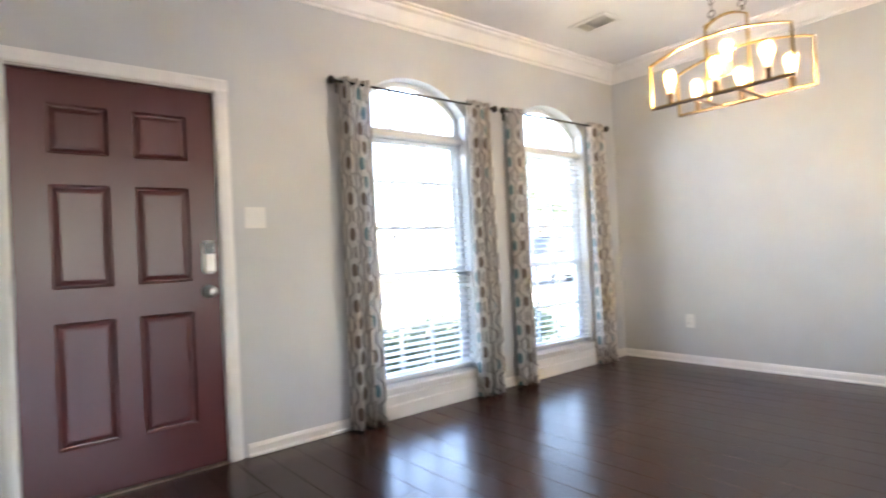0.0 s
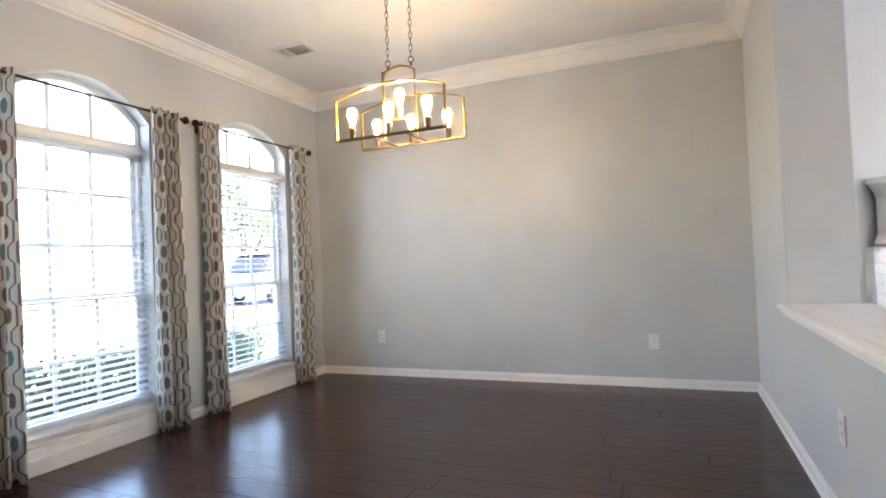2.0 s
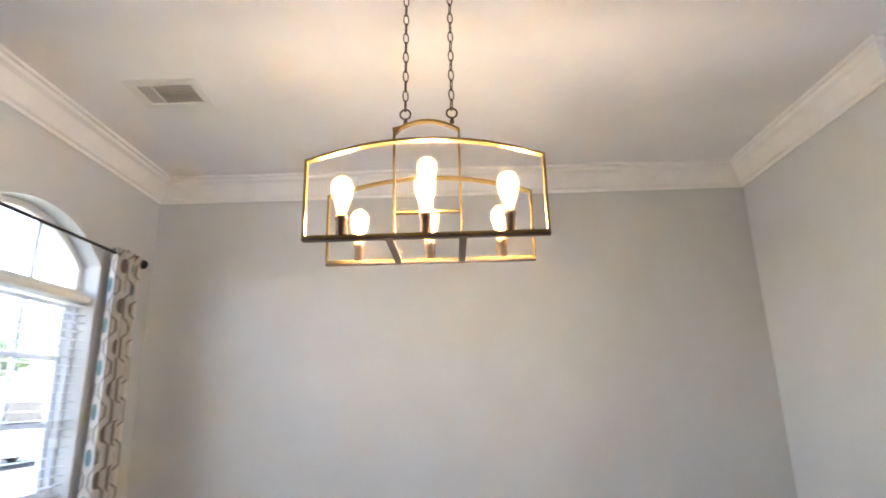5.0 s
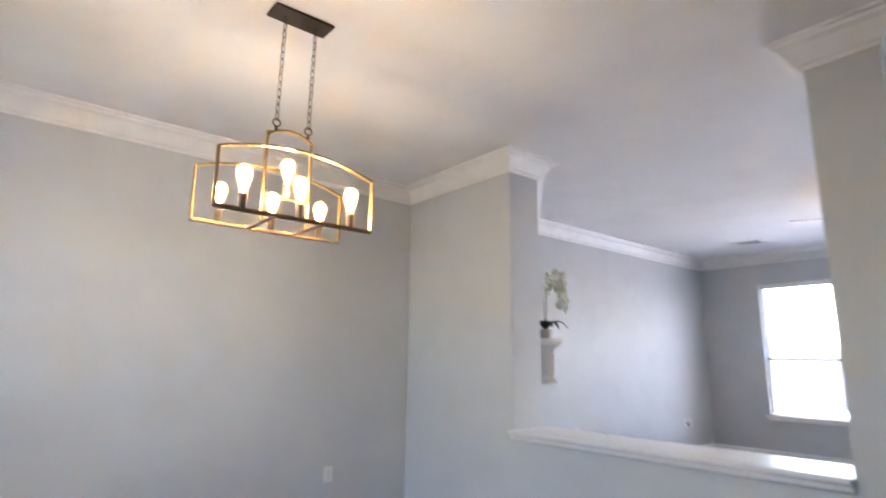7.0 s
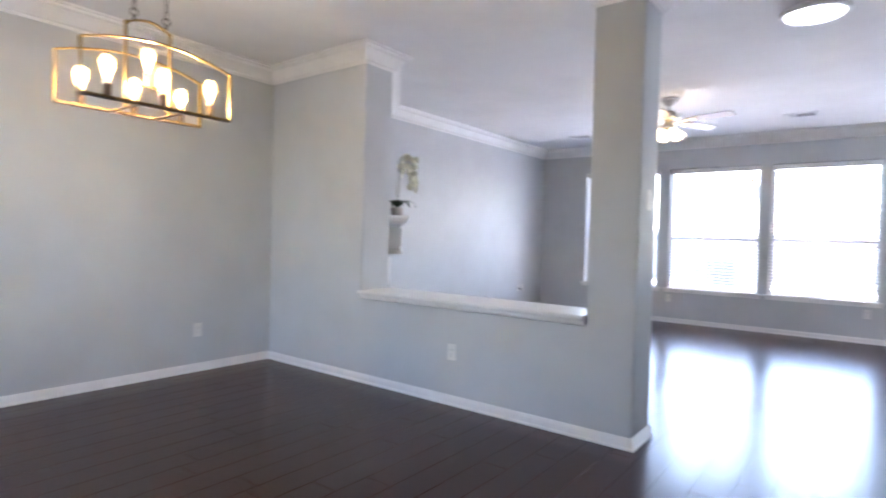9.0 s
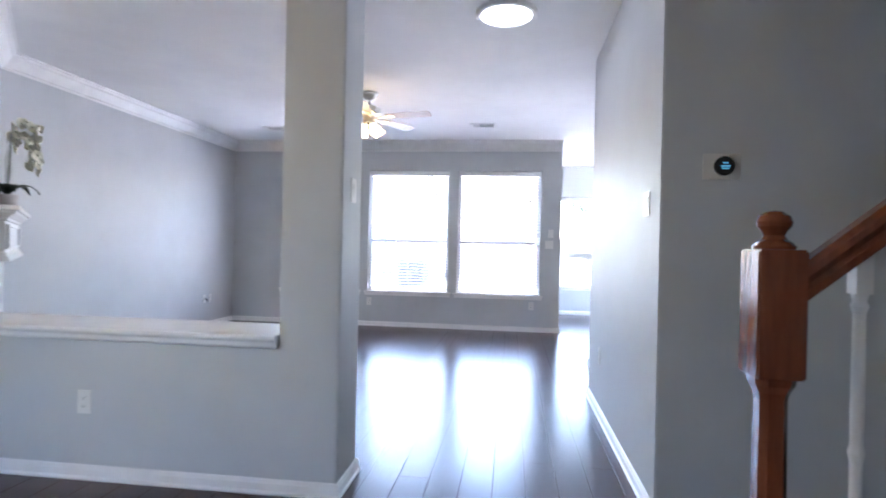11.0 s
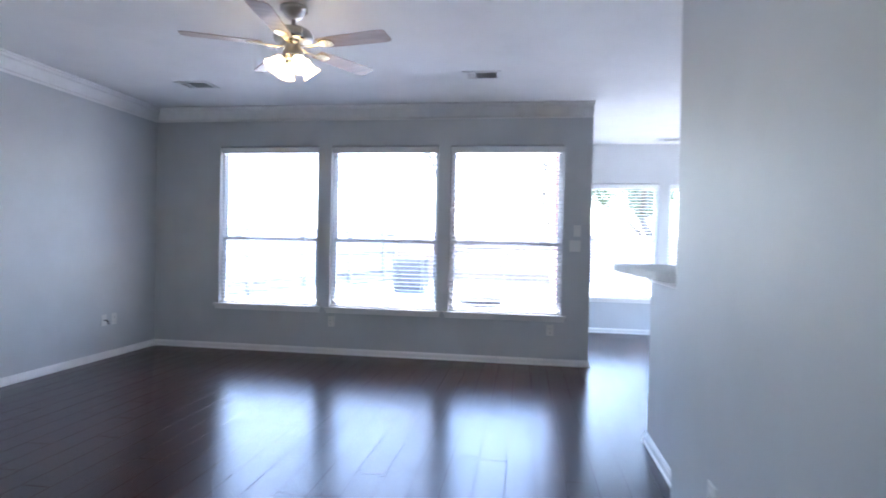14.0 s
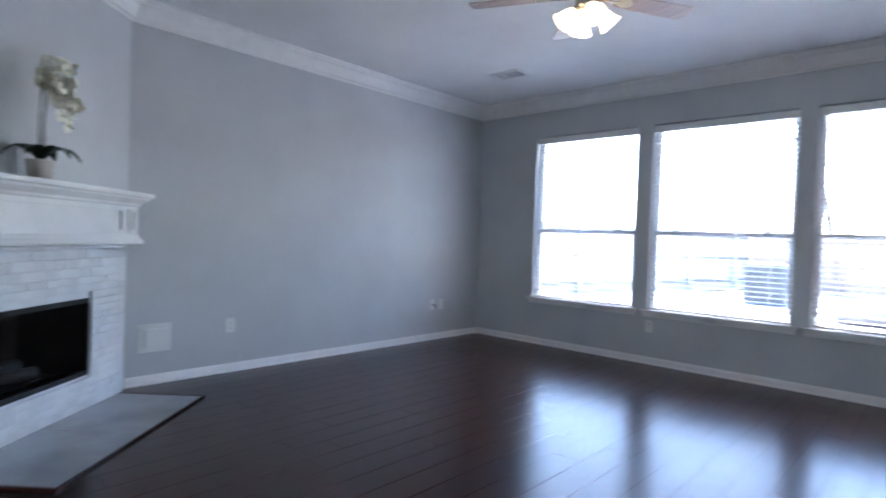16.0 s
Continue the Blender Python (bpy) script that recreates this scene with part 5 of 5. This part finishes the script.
def fence(x0, y0, x1, y1, n, boards, rails):
    """Boards on rails and posts, from one point to the other."""
    a, b = Vector((x0, y0)), Vector((x1, y1))
    d = (b - a).normalized()
    m = Matrix(((d.x, -d.y, 0, a.x), (d.y, d.x, 0, a.y), (0, 0, 1, -0.17), (0, 0, 0, 1)))
    L = (b - a).length
    top = empty("fence", m, label="weathered wooden board fence with rails and posts", category="fence", group="yard fences")
    bm = bmesh.new()
    x, rnd = 0.0, random.Random(n)
    while x < L - 0.02:
        hgt = 1.83 + rnd.uniform(-0.015, 0.015)
        add_box(bm, x + 0.004, x + 0.136, 0.02, 0.038, 0.02, hgt)
        x += 0.14
    tagged(done(bm, "board", boards, parent=top), kind="stuff")
    bm = bmesh.new()
    for z in (0.25, 0.95, 1.65):
        add_box(bm, 0, L, -0.022, 0.0195, z, z + 0.09)
    done(bm, "rail", rails, parent=top)
    bm = bmesh.new()
    x = 0.05
    while x < L:
        add_box(bm, x, x + 0.09, -0.112, -0.0225, 0, 1.86)
        x += 2.4
    done(bm, "post", boards, parent=top)


fence(-4.95, 22.0, 14.0, 22.0, 1, CEDAR, CEDAR)
fence(-8.8, 7.0, -5.0, 22.0, 2, FENCE, SHADEDRAIL)

# brick outside of the nook, seen through the back windows
bm = bmesh.new()
add_box(bm, XE - EXT - 0.11, XE - EXT - 0.012, YB + EXT + 0.003, YN + EXT, -0.17, ZC)
done(bm, "wall_nook_brick", MORTAR, label="red brick outer wall of the nook", category="wall", **ST)
wall_brick = bpy.data.objects["wall_nook_brick"]
bm = bmesh.new()
add_box(bm, -0.012, 0, 0, 0.19, 0, 0.057)
bmesh.ops.bevel(bm, geom=bm.edges[:], offset=0.003, segments=1, affect="EDGES")
bme = bpy.data.meshes.new("brick")
bm.to_mesh(bme)
bm.free()
bme.materials.append(BRICK)
for r in range(43):
    y = YB + EXT + 0.01 - (0.1 if r % 2 else 0)
    for c in range(7):
        if YB + EXT - 0.001 < y and y + 0.19 < YB + EXT + 1.5:
            k = new("brick", bme)
            k.parent = wall_brick
            k.location = (XE - EXT - 0.11, y, -0.16 + r * 0.067)
        y += 0.2

# air conditioner and fire bowl on the patio
ac = empty("air_conditioner", pose(-3.05, 15.75, -0.10), label="grey outdoor air conditioning unit on the patio", category="air conditioner")
bm = bmesh.new()
add_box(bm, -0.42, 0.42, -0.42, 0.42, 0.02, 0.06)
add_box(bm, -0.42, 0.42, -0.42, 0.42, 0.86, 0.92)
for sx in (-0.4, 0.4):
    for sy in (-0.4, 0.4):
        add_box(bm, sx - 0.02, sx + 0.02, sy - 0.02, sy + 0.02, 0.06, 0.86)
done(bm, "case", METALGREY, parent=ac, bevel=0.006)
bm = bmesh.new()
for i in range(26):
    z = 0.08 + i * 0.03
    for a in ((-0.4, 0.4, -0.412, -0.4), (-0.4, 0.4, 0.4, 0.412), (-0.412, -0.4, -0.4, 0.4), (0.4, 0.412, -0.4, 0.4)):
        add_box(bm, *a, z, z + 0.014)
done(bm, "grille", METALGREY, parent=ac)
bm = bmesh.new()
add_box(bm, -0.36, 0.36, -0.36, 0.36, 0.06, 0.86)
done(bm, "coil", DARKPLASTIC, parent=ac)
fb = empty("fire_bowl", pose(-0.65, 9.7, -0.10), label="dark iron fire bowl with a domed lid on the patio", category="fire pit")
bm = bmesh.new()
add_lathe(bm, [(0, 0.28), (0.15, 0.29), (0.3, 0.36), (0.36, 0.44), (0.38, 0.45), (0.37, 0.465), (0.28, 0.53), (0.12, 0.575), (0, 0.58)], 28)
done(bm, "bowl", SOOT, parent=fb, smooth=True)
bm = bmesh.new()
for k in range(3):
    a = k * 2.094
    add_tube(bm, [(0.2 * math.cos(a), 0.2 * math.sin(a), 0.32), (0.3 * math.cos(a), 0.3 * math.sin(a), 0.0)], 0.015, 8)
done(bm, "leg", BLACKIRON, parent=fb, smooth=True)


def tree(x, y, h, seed, leaves, label):
    rnd = random.Random(seed)
    top = empty("tree", pose(x, y, -0.18), label=label, category="tree", group="yard trees")
    bm = bmesh.new()
    tips = []

    def limb(p, d, L, r, depth):
        pts = [p]
        for i in range(4):
            d = (d + Vector((rnd.uniform(-0.2, 0.2), rnd.uniform(-0.2, 0.2), rnd.uniform(-0.05, 0.15)))).normalized()
            pts.append(pts[-1] + d * L / 4)
        add_tube(bm, pts, r, 7, r * 0.55)
        if depth == 0:
            tips.extend(pts[2:])
            return
        for k in range(3 if depth > 1 else 4):
            a = rnd.uniform(0, 6.28)
            nd = (d * 0.8 + Vector((math.cos(a), math.sin(a), rnd.uniform(0.1, 0.6))) * 0.75).normalized()
            limb(pts[rnd.choice((2, 3, 4))], nd, L * rnd.uniform(0.6, 0.85), r * 0.5, depth - 1)

    limb(Vector((0, 0, 0)), Vector((0, 0, 1)), h * (0.26 if leaves else 0.42), h * (0.022 if leaves else 0.015), 3)
    done(bm, "trunk", BARK, parent=top, smooth=True)
    if leaves:
        bm = bmesh.new()
        for t in tips:
            for k in range(leaves):
                c = t + Vector((rnd.gauss(0, 0.28), rnd.gauss(0, 0.28), rnd.gauss(0, 0.22)))
                m = Matrix.Translation(c) @ Euler((rnd.uniform(0, 6.3), rnd.uniform(0, 6.3), rnd.uniform(0, 6.3))).to_matrix().to_4x4()
                s = rnd.uniform(0.06, 0.12)
                bm.faces.new([bm.verts.new(m @ Vector(q)) for q in ((-s, 0, 0), (0, -s * 0.5, 0.01), (s, 0, 0), (0, s * 0.5, 0.01))])
        tagged(done(bm, "foliage", HEDGE, parent=top), kind="stuff")
    return top


tree(-3.0, 26, 10, 1, 0, "bare grey-brown tree behind the back fence")
tree(1.2, 25, 9, 2, 0, "bare grey-brown tree behind the back fence")
tree(5.4, 24.5, 11, 3, 60, "leafy tree behind the back fence")
tree(-19.0, -17.0, 9, 4, 34, "leafy tree by the sidewalk")
tree(-9.0, -32.0, 10, 5, 26, "leafy tree across the street")


def hedge(x0, x1, y, seed):
    rnd = random.Random(seed)
    bm = bmesh.new()
    for k in range(int((x1 - x0) * 2600)):
        a = rnd.random()
        c = Vector((rnd.uniform(x0, x1), y + rnd.gauss(0, 0.16), 0.05 + 0.36 * a + 0.06 * math.sin(k * 1.7)))
        m = Matrix.Translation(c) @ Euler((rnd.uniform(0, 6.3), rnd.uniform(0, 6.3), rnd.uniform(0, 6.3))).to_matrix().to_4x4()
        s = rnd.uniform(0.018, 0.034)
        bm.faces.new([bm.verts.new(m @ Vector(q)) for q in ((-s, 0, 0), (0, -s * 0.5, 0.004), (s, 0, 0), (0, s * 0.5, 0.004))])
    for k in range(int((x1 - x0) * 12)):
        x = rnd.uniform(x0, x1)
        add_tube(bm, [(x, y, -0.17), (x + rnd.uniform(-0.1, 0.1), y + rnd.uniform(-0.1, 0.1), 0.3)], 0.006, 5)
    done(bm, "hedge", HEDGE, label="low clipped green hedge under the front windows", category="hedge", kind="stuff")


hedge(-4.4, -1.3, -3.75, 8)

# parked car on the street
car = empty("car", pose(-16.2, -12.9, -0.15), label="silver parked car with dark windows on the street", category="car")
bm = bmesh.new()
body = [(-2.2, 0.3), (-2.25, 0.60), (-2.18, 0.92), (-1.2, 1.08), (1.55, 1.10), (2.15, 1.06), (2.24, 0.65), (2.2, 0.3)]
add_prism(bm, body, -0.86, 0.86)
done(bm, "body", CARPAINT, parent=car, bevel=0.08, seg=3, smooth=False)
bm = bmesh.new()
add_prism(bm, [(-1.15, 1.07), (-0.45, 1.70), (1.5, 1.73), (2.0, 1.05)], -0.74, 0.74)
done(bm, "cabin", DARKPLASTIC, parent=car, bevel=0.08, seg=3)
bm = bmesh.new()
add_prism(bm, [(-0.52, 1.67), (-0.40, 1.76), (1.5, 1.79), (1.62, 1.69)], -0.72, 0.72)
done(bm, "roof", CARPAINT, parent=car, bevel=0.02)
for x in (-1.35, 1.4):
    for y in (-0.8, 0.8):
        bm = bmesh.new()
        add_lathe(bm, [(0.16, -0.1), (0.3, -0.1), (0.33, -0.06), (0.33, 0.06), (0.3, 0.1), (0.16, 0.1), (0.16, -0.1)], 24, pose(x, y, 0.33, 90, 0, 0))
        done(bm, "tyre", TYRE, parent=car)
        bm = bmesh.new()
        add_lathe(bm, [(0, -0.08), (0.16, -0.09), (0.16, 0.09), (0, 0.08)], 20, pose(x, y, 0.33, 90, 0, 0))
        done(bm, "rim", NICKEL, parent=car)

# ---- floorboards ----
floor = boxes("floor", SUBFLOOR, (XL - 0.1, XK + 0.1, YF - 0.1, YN + 0.1, -0.12, -0.004), label="dark espresso-stained glossy wooden floorboards", category="floor", **ST)
PW = 0.163
LENGTHS = (0.9, 1.2, 1.5, 1.8)


def add_plank(bm, x, y, w, L, tilt=0.0):
    g, c = 0.0003, 0.0017
    lo = [(x + g, y + g), (x + w - g, y + g), (x + w - g, y + L - g), (x + g, y + L - g)]
    hi = [(x + g + c, y + g + c), (x + w - g - c, y + g + c), (x + w - g - c, y + L - g - c), (x + g + c, y + L - g - c)]
    tip = tilt * w / 2
    a = [bm.verts.new((*p, -0.0035)) for p in lo]
    b = [bm.verts.new((*p, -0.0022)) for p in lo]
    t = [bm.verts.new((*p, s * tip)) for p, s in zip(hi, (-1, 1, 1, -1))]
    for p, q in ((a, b), (b, t)):
        for j in range(4):
            bm.faces.new([p[j], p[(j + 1) % 4], q[(j + 1) % 4], q[j]])
    bm.faces.new(t)


plank_meshes = {}
for L in LENGTHS:
    bm = bmesh.new()
    add_plank(bm, 0, 0, PW, L)
    me = bpy.data.meshes.new("plank")
    bm.to_mesh(me)
    bm.free()
    me.materials.append(FLOOR)
    plank_meshes[L] = me
rnd = random.Random(21)
rest = bmesh.new()
single = 0
x = XL
while x < XK:
    y = YF - rnd.uniform(0, 0.9)
    while y < YN:
        L = rnd.choice(LENGTHS)
        near = -3.6 < x < 0.7 and 1.2 < y < 6.6
        if near and single < 300 and y > YF:
            k = new("plank", plank_meshes[L])
            k.parent = floor
            k.location = (x, y, 0)
            k.rotation_euler = (0, rnd.gauss(0, 0.0013), 0)
            single += 1
        else:
            add_plank(rest, x, max(y, YF - 0.1), PW, min(y + L, YN + 0.05) - max(y, YF - 0.1), rnd.gauss(0, 0.0013))
        y += L
    x += PW
tagged(done(rest, "planks", FLOOR, parent=floor), kind="stuff")
